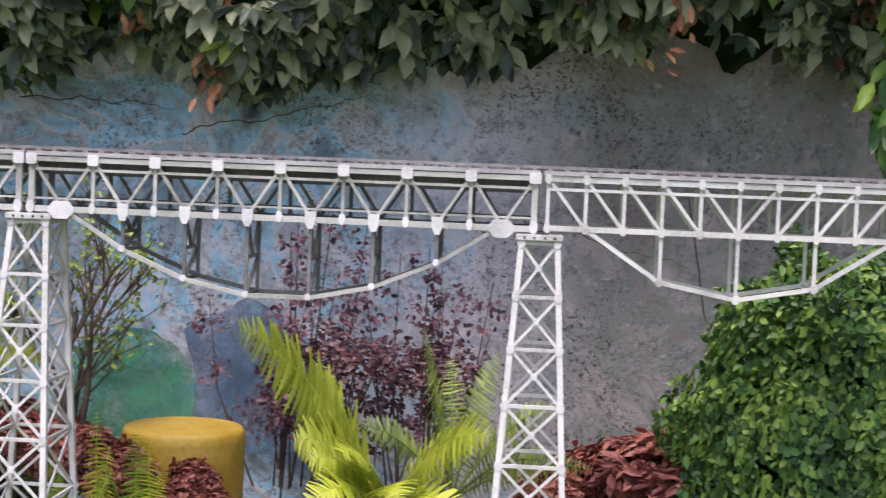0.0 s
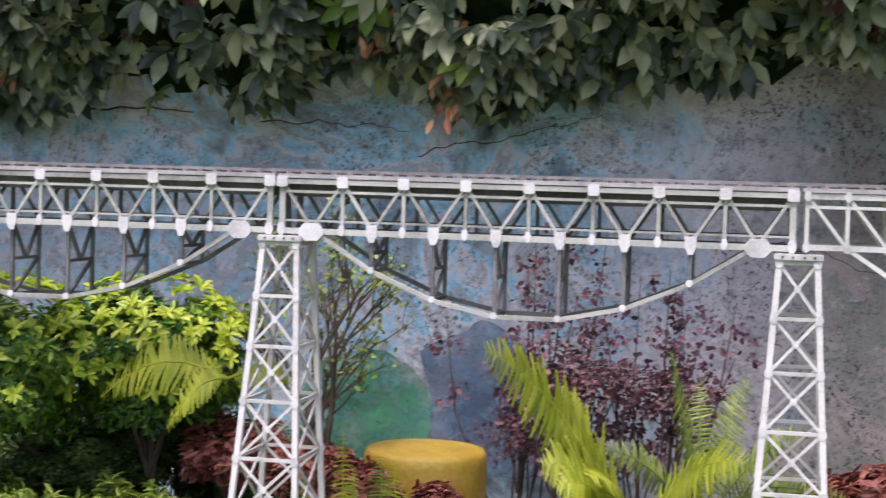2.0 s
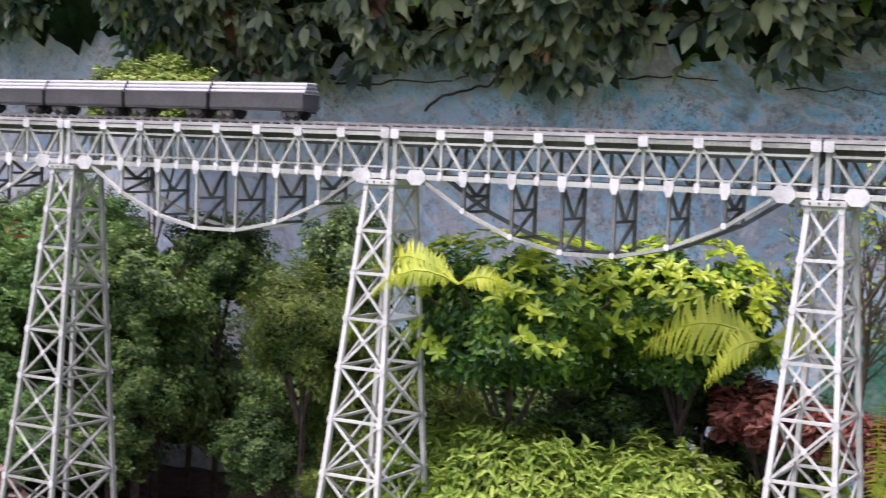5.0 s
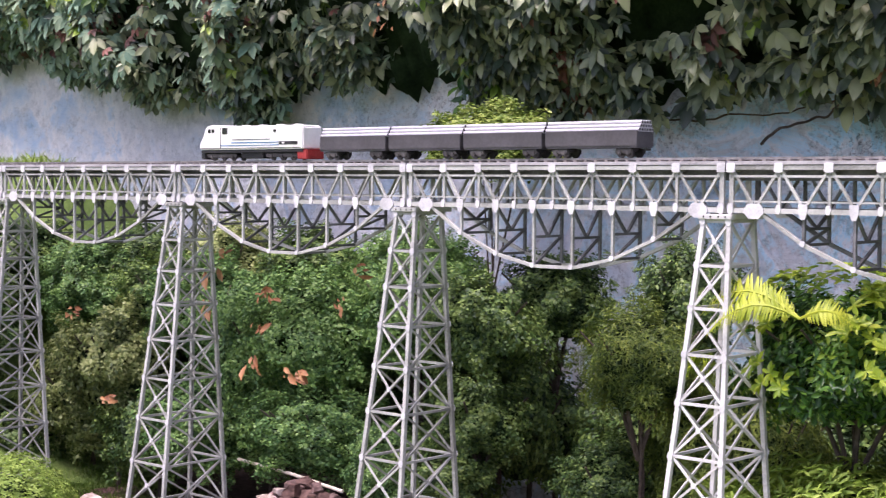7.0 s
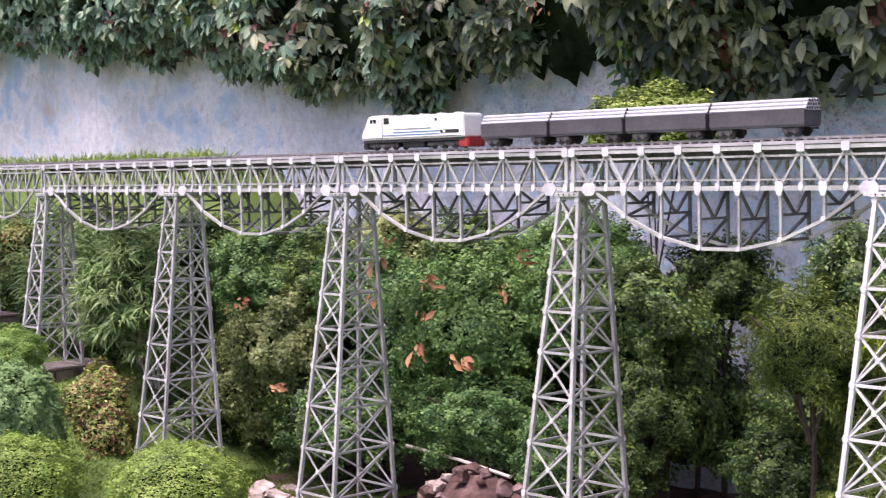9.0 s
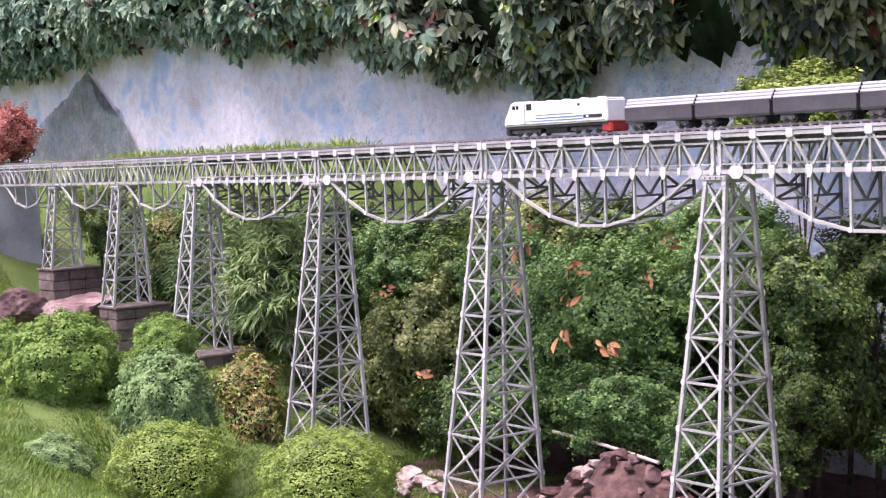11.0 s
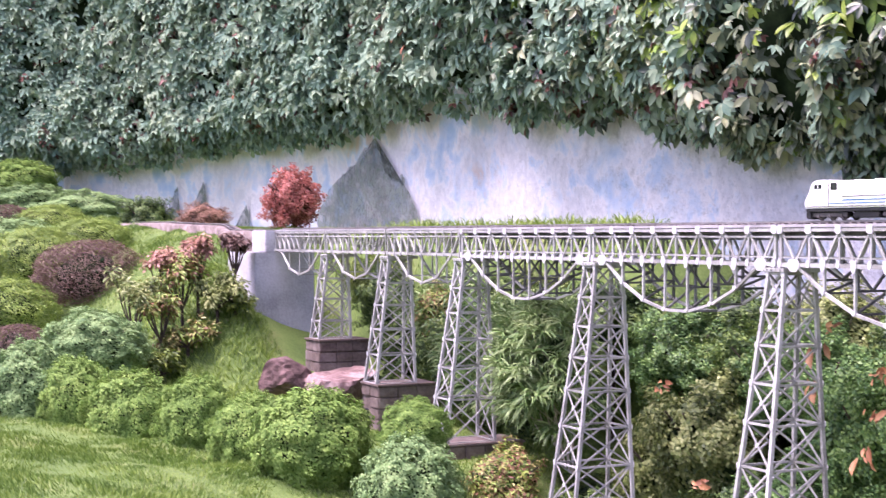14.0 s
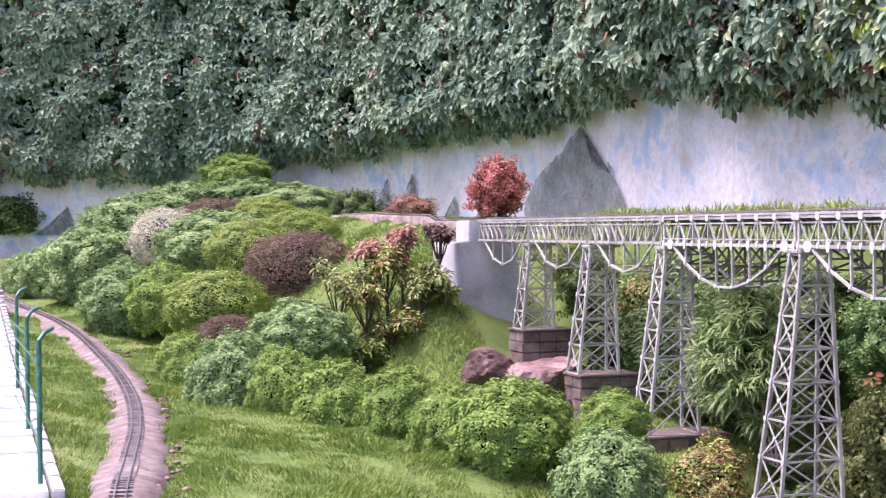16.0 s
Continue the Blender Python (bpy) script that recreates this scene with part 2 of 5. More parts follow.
    dark = mixed(ramp(noise_of(13, 7, .8), (.52, nul), (.66, one)), brown, mixed(mapped(sep.outputs["X"], -22.0, 8.0), brown, (.09, .095, .1)))
    bare = mixed(ramp(noise_of(14, 6, .75, (1, 1, 1.2), 9, .6), (.6, nul), (.68, one)), dark, mixed(.5, dark, (.6, .62, .64)))
    mould = mixed(ramp(noise_of(2.4, 5, .6, (1, 1, 1), 21), (.4, nul), (.62, one)), nul, ramp(noise_of(44, 5, .8), (.53, nul), (.6, one)))
    speck = mixed(mould, bare, mixed(mapped(sep.outputs["X"], -14.0, -1.0), bare, (.045, .045, .05)))
    t.links.new(speck, b.inputs["Base Color"])
    b.inputs["Roughness"].default_value = .85
    bp = t.nodes.new("ShaderNodeBump")
    bp.inputs["Strength"].default_value, bp.inputs["Distance"].default_value = .75, .02
    t.links.new(noise_of(26, 9, .8), bp.inputs["Height"])
    t.links.new(bp.outputs[0], b.inputs["Normal"])
    return m


MURAL = mural()


# ---- building helpers ----
def mesh_of(name, verts, faces, material, smooth=False):
    me = bpy.data.meshes.new(name)
    me.from_pydata([tuple(v) for v in verts], [], faces)
    me.materials.append(material)
    if smooth:
        me.shade_smooth()
    me.update()
    return me


def part(name, geometry, material, parent, label="", kind=""):
    """Links a bmesh or a mesh as one mesh object under a thing or a part."""
    if isinstance(geometry, bmesh.types.BMesh):
        me = bpy.data.meshes.new(name)
        geometry.to_mesh(me)
        geometry.free()
        me.materials.append(material)
    else:
        me = geometry
    ob = new(name, me)
    ob.parent = parent
    return tagged(ob, label, kind=kind)


def thing(name, at, label, category, group="", kind=""):
    ob = new(name)
    ob.empty_display_size = 0.05
    ob.matrix_world = at if isinstance(at, Matrix) else Matrix.Translation(at)
    return tagged(ob, label, category, group, kind)


BOX = [(0, 2, 3, 1), (4, 5, 7, 6), (0, 1, 5, 4), (2, 6, 7, 3), (0, 4, 6, 2), (1, 3, 7, 5)]


def bar(name, a, b, w, h, material, side=(0, 1, 0)):
    """A flat bar from a to b: w wide along side, h across it."""
    a, b, s = Vector(a), Vector(b), Vector(side)
    d = (b - a).normalized()
    s = (s - d * s.dot(d)).normalized()
    u = d.cross(s)
    vs = [e + s * (w / 2 * i) + u * (h / 2 * j) for e in (a, b) for i in (-1, 1) for j in (-1, 1)]
    return mesh_of(name, vs, BOX, material)


def plate(name, outline, y0, y1, material):
    """A flat plate: its outline in x and z, between y0 and y1."""
    n = len(outline)
    vs = [(x, y0, z) for x, z in outline] + [(x, y1, z) for x, z in outline]
    fs = [tuple(range(n)), tuple(reversed(range(n, 2 * n)))] + [(i, i + n, (i + 1) % n + n, (i + 1) % n) for i in range(n)]
    return mesh_of(name, vs, fs, material)


def block(bm, lo, hi, bevel=0.0):
    m = Matrix.Translation((Vector(lo) + Vector(hi)) / 2) @ Matrix.Diagonal((*(Vector(hi) - Vector(lo)), 1))
    made = bmesh.ops.create_cube(bm, size=1, matrix=m)["verts"]
    if bevel:
        edges = {e for v in made for e in v.link_edges}
        bmesh.ops.bevel(bm, geom=list(edges), offset=bevel, segments=2, affect="EDGES")
    return bm


def tube(bm, points, radii, sides=6):
    """A tapered tube through points."""
    rings = []
    for i, p in enumerate(points):
        p = Vector(p)
        d = (Vector(points[min(i + 1, len(points) - 1)]) - Vector(points[max(i - 1, 0)])).normalized()
        q = d.to_track_quat("Z", "Y")
        r = radii[i] if isinstance(radii, (list, tuple)) else radii
        rings.append([bm.verts.new(p + q @ Vector((r * math.cos(2 * math.pi * k / sides), r * math.sin(2 * math.pi * k / sides), 0))) for k in range(sides)])
    for a, b in zip(rings, rings[1:]):
        for k in range(sides):
            bm.faces.new((a[k], a[(k + 1) % sides], b[(k + 1) % sides], b[k]))
    bm.faces.new(list(reversed(rings[0])))
    bm.faces.new(rings[-1])
    return bm


def step(a, b, v):
    t = np.clip((v - a) / (b - a), 0, 1)
    return t * t * (3 - 2 * t)


# ---- the ground ----
def ground_at(x, y):
    """Valley under the bridge, lawn rising to the mound and terrace at its end."""
    base = 1.1 + 0.022 * np.maximum(0, -8 - x) + 0.09 * np.maximum(0, -1.6 - y) * step(-6.5, -9.5, x)
    base = base - 0.6 * step(-10.3, -8.5, x) * step(-2.6, -1.0, y) - 0.25 * step(-9.0, -6.5, x) * step(-1.0, -2.4, y)
    base = base - 0.1 * step(-8.0, -9.5, x)
    base = base + 0.35 * step(0.5, 1.2, y) * step(-4.0, -2.5, x)
    base = base + 0.42 * np.exp(-((x + 6.15) / .55) ** 2 - ((y - .22) / .3) ** 2)
    base = base + 0.26 * np.exp(-((x + 15.25) / .5) ** 2 - ((y + .45) / .35) ** 2)
    base = base + 0.5 * np.exp(-((x + 14.3) / .75) ** 2 - ((y + .5) / .5) ** 2)
    up = step(-13.2, -16.3, x) * step(-2.7, 0.3, y)
    z = base + (2.62 - base) * up
    back = step(0.95, 1.5, y) * step(-9.4, -10.8, x)
    z = np.maximum(z, z + (2.64 - z) * back)
    z = z + 0.72 * np.exp(-((x + 22.6) / 4.0) ** 2 - ((y + 1.6) / 1.6) ** 2)
    z = z + 0.45 * step(-20.5, -26, x) * step(-2.0, -4.0, y)
    return z


def unevenness(x, y):
    return 0.05 * noise.noise((x * 1.7, y * 1.7, 0)) + 0.02 * noise.noise((x * 6, y * 6, 3))


def build_ground():
    xs = np.concatenate([np.linspace(-400, -34, 8), np.arange(-32, 5, 0.16), np.linspace(6, 300, 8)])
    ys = np.concatenate([np.linspace(-300, -9, 8), np.arange(-8, 2.4, 0.13), np.linspace(3, 300, 6)])
    gx, gy = np.meshgrid(xs, ys, indexing="ij")
    gz = ground_at(gx, gy)
    for i in range(gx.shape[0]):
        if xs[i] < -33 or xs[i] > 5:
            continue
        for j in range(gx.shape[1]):
            gz[i, j] += unevenness(gx[i, j], gy[i, j])
    n, m = gx.shape
    vs = np.stack([gx, gy, gz], -1).reshape(-1, 3)
    fs = [(i * m + j, (i + 1) * m + j, (i + 1) * m + j + 1, i * m + j + 1) for i in range(n - 1) for j in range(m - 1)]
    ob = new("ground", mesh_of("ground", vs.tolist(), fs, LAWN, True))
    me = ob.data
    me.materials.append(SOIL)
    for p in me.polygons:
        c = p.center
        if c.x > -8.7 and c.y > -0.5 and c.y < 2.3:
            p.material_index = 1
    tagged(ob, "grassy ground with bare red soil in the valley", "ground", kind="structure")


# ---- the painted wall, straight behind the bridge, bending round at its end ----
WALL_Y, BEND, RADIUS = 2.2, -19.0, 10.0


def wall_at(u, out=0.0):
    """Place and outward direction on the wall's face, u metres from x = 4."""
    x = 4 - u
    if x > BEND:
        return (x, WALL_Y - out), (0.0, -1.0)
    a = (BEND - x) / RADIUS
    r = RADIUS - out
    return (BEND - r * math.sin(a), WALL_Y - RADIUS + r * math.cos(a)), (math.sin(a), -math.cos(a))


def build_wall():
    us = np.arange(-6, 46.1, 0.4)
    zs = np.arange(-0.2, 8.3, 0.35)
    vs, fs = [], []
    m = len(zs)
    for u in us:
        for z in zs:
            wob = 0.03 * noise.noise((u * .8, z * .8, 0)) + 0.012 * noise.noise((u * 4, z * 4, 5))
            (x, y), _ = wall_at(u, wob)
            vs.append((x, y, z))
    k = len(vs)
    for u in us:
        for z in (zs[0], zs[-1]):
            (x, y), _ = wall_at(u, -0.3)
            vs.append((x, y, z))
    for i in range(len(us) - 1):
        for j in range(m - 1):
            fs.append((i * m + j, (i + 1) * m + j, (i + 1) * m + j + 1, i * m + j + 1))
        a, b = k + 2 * i, k + 2 * (i + 1)
        fs.append((i * m + m - 1, (i + 1) * m + m - 1, b + 1, a + 1))
        fs.append((a, a + 1, b + 1, b))
    wall = new("wall_north", mesh_of("wall_north", vs, fs, MURAL, True))
    tagged(wall, "weathered blue and white painted garden wall", "wall", kind="structure")

    def painted(name, outline, material, label):
        bm = bmesh.new()
        rows = []
        for x, z in outline:
            (wx, wy), _ = wall_at(4 - x, 0.048)
            rows.append(bm.verts.new((wx, wy, z)))
        f = bm.faces.new(rows)
        bmesh.ops.triangulate(bm, faces=[f])
        part(name, bm, material, wall, label)

    def rough_edge(points, steps=10, amp=0.03):
        out = []
        for i, (x, z) in enumerate(points):
            x1, z1 = points[(i + 1) % len(points)]
            for s in range(steps):
                f = s / steps
                out.append((x + (x1 - x) * f + random.uniform(-amp, amp), z + (z1 - z) * f + random.uniform(-amp, amp)))
        return out

    green = surface("mural_green", [(.015, .1, .05), (.03, .2, .09), (.07, .32, .17)], 4, .85, 0, .4, 40)
    slate = surface("mural_slate", [(.045, .085, .15), (.08, .14, .22), (.16, .22, .3)], 4, .85, 0, .4, 40)
    moss = surface("mural_mountain", [(.065, .09, .08), (.11, .145, .13), (.18, .22, .2)], 3, .85, 0, .4, 30)
    for paint in (green, slate, moss):
        t = paint.node_tree
        n = t.nodes.new("ShaderNodeTexNoise")
        n.inputs["Scale"].default_value, n.inputs["Detail"].default_value, n.inputs["Roughness"].default_value = 7, 8, .75
        r = t.nodes.new("ShaderNodeValToRGB")
        r.color_ramp.elements[0].position, r.color_ramp.elements[0].color = .38, (.34, .34, .34, 1)
        r.color_ramp.elements[1].position, r.color_ramp.elements[1].color = .64, (.95, .95, .95, 1)
        t.links.new(t.nodes["Texture Coordinate"].outputs["Object"], n.inputs["Vector"])
        t.links.new(n.outputs["Fac"], r.inputs["Fac"])
        t.links.new(r.outputs["Color"], t.nodes["Principled BSDF"].inputs["Alpha"])
    ring = [(-1.98 + .34 * math.cos(a), 1.5 + .3 * math.sin(a)) for a in np.linspace(0, 2 * math.pi, 14, endpoint=False)]
    painted("painted_tree", rough_edge(ring, 3, .008), green, "green painted tree crown")
    painted("painted_lake", rough_edge([(-1.66, 1.58), (-1.72, 1.8), (-1.4, 1.97), (-1.18, 1.86), (-0.98, 1.6), (-1.06, 1.23), (-1.62, 1.2)], 7, .012), slate, "slate blue painted patch")
    painted("painted_mountain", rough_edge([(-19.0, 2.86), (-18.6, 3.12), (-17.8, 3.42), (-17.1, 3.7), (-16.85, 3.3), (-16.6, 3.2), (-16.35, 3.24), (-15.9, 2.76), (-15.9, 2.4), (-18.9, 2.4)]), moss, "dark green painted mountain")
    for x, z, w in ((-22.3, 3.36, .42), (-22.95, 3.3, .4), (-23.75, 3.22, .32), (-21.2, 3.02, .5), (-29.6, 2.98, .6)):
        painted("painted_pine", rough_edge([(x - w, 2.5), (x - w * .45, z - .33), (x + .06, z), (x + w * .35, 2.5)], 8, .02), moss, "dark green painted pine")


# ---- the bridge ----
ZT, ZB, DEPTH = 2.6, 2.437, 0.2
PIERS = [0.0, -1.75, -3.5, -5.25, -7.0, -8.75, -10.5, -11.8, -13.1]
END_X = -14.4


def pointed(x, z, w, h):
    return [(x - w, z + h * .9), (x + w, z + h * .9), (x + w, z - h * .15), (x + w * .45, z - h), (x - w * .45, z - h), (x - w, z - h * .15)]


def gusset(x, z, w, h, cut=0.3):
    return [(x - w, z + h * cut), (x - w * .6, z + h), (x + w * .6, z + h), (x + w, z + h * cut), (x + w, z - h * cut), (x + w * .5, z - h), (x - w * .5, z - h), (x - w, z - h * cut)]


def deck_and_track(span, length):
    bm = bmesh.new()
    block(bm, (0.006, -0.012, 2.612), (length - 0.006, DEPTH + 0.012, 2.626))
    part("deck", bm, DECK, span, "weathered grey-brown deck boards")
    mid = DEPTH / 2
    n = max(4, round(length / 0.055))
    sl = bar("sleeper", (0, mid - .055, 2.630), (0, mid + .055, 2.630), .016, .008, SLEEPER, (1, 0, 0))
    for i in range(n):
        ob = part("sleeper", sl, SLEEPER, span)
        ob.location.x = length * (i + .5) / n
    for y in (mid - .028, mid + .028):
        part("rail", bar("rail", (0, y, 2.638), (length, y, 2.638), .005, .01, RAIL), RAIL, span)


def sag(f, deep):
    return deep * (1 - (2 * f - 1) ** 2)


def fishbelly_span(x0, length, panels, deep, label, hung):
    """A Warren truss with posts, and a fish-belly chord hung under it."""
    span = thing("truss_span", (x0, 0, 0), label, "bridge span", "bridge spans")
    g = 0.022
    p = (length - 2 * g) / panels
    tops = [g + i * p for i in range(panels + 1)]
    lows = [g + (i + .5) * p for i in range(panels)]
    last = panels - 1
    drop = [sag(i / last, deep) for i in range(panels)]
    for y, out in ((0.0, -1), (DEPTH, 1)):
        yo = y + out * 0.012
        # the far truss takes the hangers' material, shaded or plain
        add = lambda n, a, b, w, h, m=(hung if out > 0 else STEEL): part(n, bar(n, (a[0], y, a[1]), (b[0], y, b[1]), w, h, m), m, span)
        add("top_chord", (tops[0] - .012, ZT), (tops[-1] + .012, ZT), .018, .017)
        add("stringer", (tops[0], ZT - .034), (tops[-1], ZT - .034), .012, .009)
        add("bottom_chord", (tops[0] - .012, ZB - .006), (tops[-1] + .012, ZB - .006), .02, .02)
        add("handrail", (tops[0], ZB + .03), (tops[-1], ZB + .03), .007, .007)
        for i, x in enumerate(tops):
            add("post", (x, ZT), (x, ZB), .012, .012 if 0 < i < panels else .02)
            part("gusset_plate", plate("gusset_plate", gusset(x, ZT, .019, .019, .85), yo - .003, yo + .003, PLATE), PLATE, span)
            if 0 < i < panels:
                part("gusset_plate", plate("gusset_plate", gusset(x, ZB, .011, .018), yo - .003, yo + .003, PLATE), PLATE, span)
            else:
                part("gusset_plate", plate("gusset_plate", gusset(x, ZB, .014, .021), yo - .003, yo + .003, PLATE), PLATE, span)
        for i, x in enumerate(lows):
            for tx in (tops[i], tops[i + 1]):
                add("diagonal", (tx, ZT), (x, ZB), .01, .0105)
            if i in (0, last):
                part("end_gusset", plate("end_gusset", gusset(x, ZB - .008, .044, .03, .25), yo - .003, yo + .003, PLATE), PLATE, span, "large white end plate")
            else:
                part("gusset_plate", plate("gusset_plate", pointed(x, ZB - .006, .019, .031), yo - .003, yo + .003, PLATE), PLATE, span)
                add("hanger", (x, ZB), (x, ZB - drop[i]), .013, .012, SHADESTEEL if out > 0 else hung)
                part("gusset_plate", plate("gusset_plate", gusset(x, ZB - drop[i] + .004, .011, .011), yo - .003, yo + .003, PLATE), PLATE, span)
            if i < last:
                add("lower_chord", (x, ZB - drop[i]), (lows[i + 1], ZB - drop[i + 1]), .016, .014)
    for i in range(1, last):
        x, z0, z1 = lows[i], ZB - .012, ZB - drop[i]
        # cross frames between the trusses wear the shaded colour too
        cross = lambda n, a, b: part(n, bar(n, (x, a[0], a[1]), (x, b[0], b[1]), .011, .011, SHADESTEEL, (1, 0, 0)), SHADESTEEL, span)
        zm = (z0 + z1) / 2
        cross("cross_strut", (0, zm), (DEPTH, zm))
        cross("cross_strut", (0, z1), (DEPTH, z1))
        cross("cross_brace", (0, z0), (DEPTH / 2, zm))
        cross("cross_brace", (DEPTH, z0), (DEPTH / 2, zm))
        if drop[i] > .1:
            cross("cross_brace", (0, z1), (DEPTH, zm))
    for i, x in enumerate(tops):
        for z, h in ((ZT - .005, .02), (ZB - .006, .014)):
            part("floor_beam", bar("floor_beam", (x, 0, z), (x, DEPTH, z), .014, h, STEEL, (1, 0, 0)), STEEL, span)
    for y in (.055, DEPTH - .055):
        part("rail_girder", bar("rail_girder", (tops[0], y, ZT - .02), (tops[-1], y, ZT - .02), .014, .062, SHADESTEEL), SHADESTEEL, span, "girder under the rails, coloured as in shade")
    deck_and_track(span, length)
    return span


def lattice_span(x0, length, label, paint):
    """An N truss with ten panels over a shallow polygonal chord."""
    span = thing("truss_span", (x0, 0, 0), label, "bridge span", "bridge spans")
    g, n = 0.022, 10
    p = (length - 2 * g) / n
    xs = [g + i * p for i in range(n + 1)]
    low = {1: 0.0, 3: .165, 5: .212, 7: .165, 9: 0.0}
    for y, out in ((0.0, -1), (DEPTH, 1)):
        yo = y + out * .01
        add = lambda nm, a, b, w, h: part(nm, bar(nm, (a[0], y, a[1]), (b[0], y, b[1]), w, h, paint), paint, span)
        add("top_chord", (xs[0] - .01, ZT), (xs[-1] + .01, ZT), .016, .018)
        add("stringer", (xs[0], ZT - .034), (xs[-1], ZT - .034), .012, .01)
        add("bottom_chord", (xs[0] - .01, ZB), (xs[-1] + .01, ZB), .016, .018)
        for i, x in enumerate(xs):
            add("post", (x, ZT), (x, ZB), .01, .012)
            for z in (ZT, ZB):
                part("gusset_plate", plate("gusset_plate", gusset(x, z, .012, .016), yo - .003, yo + .003, paint), paint, span)
            if i < 5:
                add("diagonal", (x, ZT), (xs[i + 1], ZB), .01, .011)
            elif i < n:
                add("diagonal", (x, ZB), (xs[i + 1], ZT), .01, .011)
        for i in (3, 5, 7):
            add("hanger", (xs[i], ZB), (xs[i], ZB - low[i]), .01, .012)
            part("gusset_plate", plate("gusset_plate", gusset(xs[i], ZB - low[i], .013, .014), yo - .003, yo + .003, paint), paint, span)
        for a in (1, 3, 5, 7):
            add("lower_chord", (xs[a], ZB - low[a]), (xs[a + 2], ZB - low[a + 2]), .013, .014)
    for i in (3, 5, 7):
        part("cross_strut", bar("cross_strut", (xs[i], 0, ZB - low[i]), (xs[i], DEPTH, ZB - low[i]), .009, .009, paint, (1, 0, 0)), paint, span)
    for x in xs:
        part("floor_beam", bar("floor_beam", (x, 0, ZT - .005), (x, DEPTH, ZT - .005), .012, .018, paint, (1, 0, 0)), paint, span)
    deck_and_track(span, length)
    return span


NODES = [2.385, 2.207, 2.035, 1.85, 1.656, 1.444, 1.224, 0.985, 0.74, 0.48]


def tower(x, foot, label, material=STEEL):
    """A tapering lattice tower with crossed braces on its four faces."""
    tw = thing("trestle_tower", (x, DEPTH / 2, foot), label, "bridge tower", "bridge towers")
    zs = [z for z in NODES if z > foot + .1] + [foot]

    def corner(sx, sy, z):
        d = NODES[0] - z
        y = -(DEPTH / 2 + .01 + .135 * d) if sy < 0 else DEPTH / 2 - .03 + .02 * d
        return Vector((sx * (.06 + .06 * d), y, z - foot))

    for sx in (-1, 1):
        for sy in (-1, 1):
            part("leg", bar("leg", corner(sx, sy, zs[0] + .02), corner(sx, sy, foot), .019, .019, material), material, tw)
    for (ax, ay), (bx, by) in (((-1, -1), (1, -1)), ((1, -1), (1, 1)), ((1, 1), (-1, 1)), ((-1, 1), (-1, -1))):
        side = (0, 1, 0) if ay == by else (1, 0, 0)
        for k, z in enumerate(zs):
            part("strut", bar("strut", corner(ax, ay, z), corner(bx, by, z), .009, .0115, material, side), material, tw)
            if k + 1 < len(zs):
                a, b, c, d = corner(ax, ay, z), corner(bx, by, zs[k + 1]), corner(bx, by, z), corner(ax, ay, zs[k + 1])
                part("brace", bar("brace", a, b, .006, .0095, material, side), material, tw)
                part("brace", bar("brace", c, d, .006, .0095, material, side), material, tw)
                if ay == by and ay < 0:
                    wa, wb = (c - a).length, (b - d).length
                    f = wa / (wa + wb)
                    m = a + (b - a) * f
                    part("cross_plate", plate("cross_plate", gusset(m.x, m.z, .011, .011), m.y - .008, m.y - .002, PLATE), PLATE, tw)
        if ay == by:
            for z in zs[:-1]:
                for sx, sy in ((ax, ay), (bx, by)):
                    q = corner(sx, sy, z)
                    part("gusset_plate", plate("gusset_plate", gusset(q.x, q.z, .013, .016), q.y + ay * .012 - .002, q.y + ay * .012 + .002, PLATE), PLATE, tw)
    top = NODES[0] - foot
    bm = bmesh.new()
    block(bm, (-.078, -DEPTH / 2 - .03, top + .008), (.078, DEPTH / 2 + .03, top + .03), .003)
    part("cap", bm, material, tw, "flat riveted cap plate")
    for sy in (-1, 1):
        bm = bmesh.new()
        block(bm, (-.03, sy * DEPTH / 2 - .014, top + .03), (.03, sy * DEPTH / 2 + .014, ZB - .019 - foot))
        part("bearing", bm, BLACK, tw, "black bridge bearing")
        for sx in (-.05, -.018, .018, .05):
            bm = bmesh.new()
            bmesh.ops.create_icosphere(bm, subdivisions=1, radius=.0045, matrix=Matrix.Translation((sx, sy * (DEPTH / 2 + .03), top + .019)))
            part("rivet", bm, BLACK, tw)
    return tw


def build_bridge():
    # first two spans: hangers and far truss in the shade-coloured steel
    first = fishbelly_span(PIERS[1], 1.75, 8, .275, "grey-white steel truss span with shade-darkened hangers over a fish-belly chord", SHADESTEEL)
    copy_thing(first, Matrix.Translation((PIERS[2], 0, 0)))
    other = fishbelly_span(PIERS[3], 1.75, 8, .275, "grey-white steel truss span with a fish-belly lower chord", STEEL)
    for x in PIERS[4:7]:
        copy_thing(other, Matrix.Translation((x, 0, 0)))
    lattice_span(0.0, 1.3, "cream-painted lattice truss span over the shrubs", PALE)
    small = lattice_span(PIERS[7], 1.3, "short grey-white lattice truss span near the abutment", STEEL)
    for x in (PIERS[8], END_X):
        copy_thing(small, Matrix.Translation((x, 0, 0)))
    feet = [0.55, 0.5, 0.45, 0.45, 0.45, 0.6, 1.15, 1.44, 1.7]
    for i, (x, foot) in enumerate(zip(PIERS, feet)):
        x += (0, .02, -.04, 0, 0, 0, 0, 0, 0)[i]
        if i in (0, 1, 2):
            tower(x, foot, "cream-white steel lattice tower among the shrubs", PALE)
        elif i < 6:
            tower(x, foot, "tall grey-white steel lattice tower")
        else:
            tower(x, foot, "short grey-white steel lattice tower on a stone base")


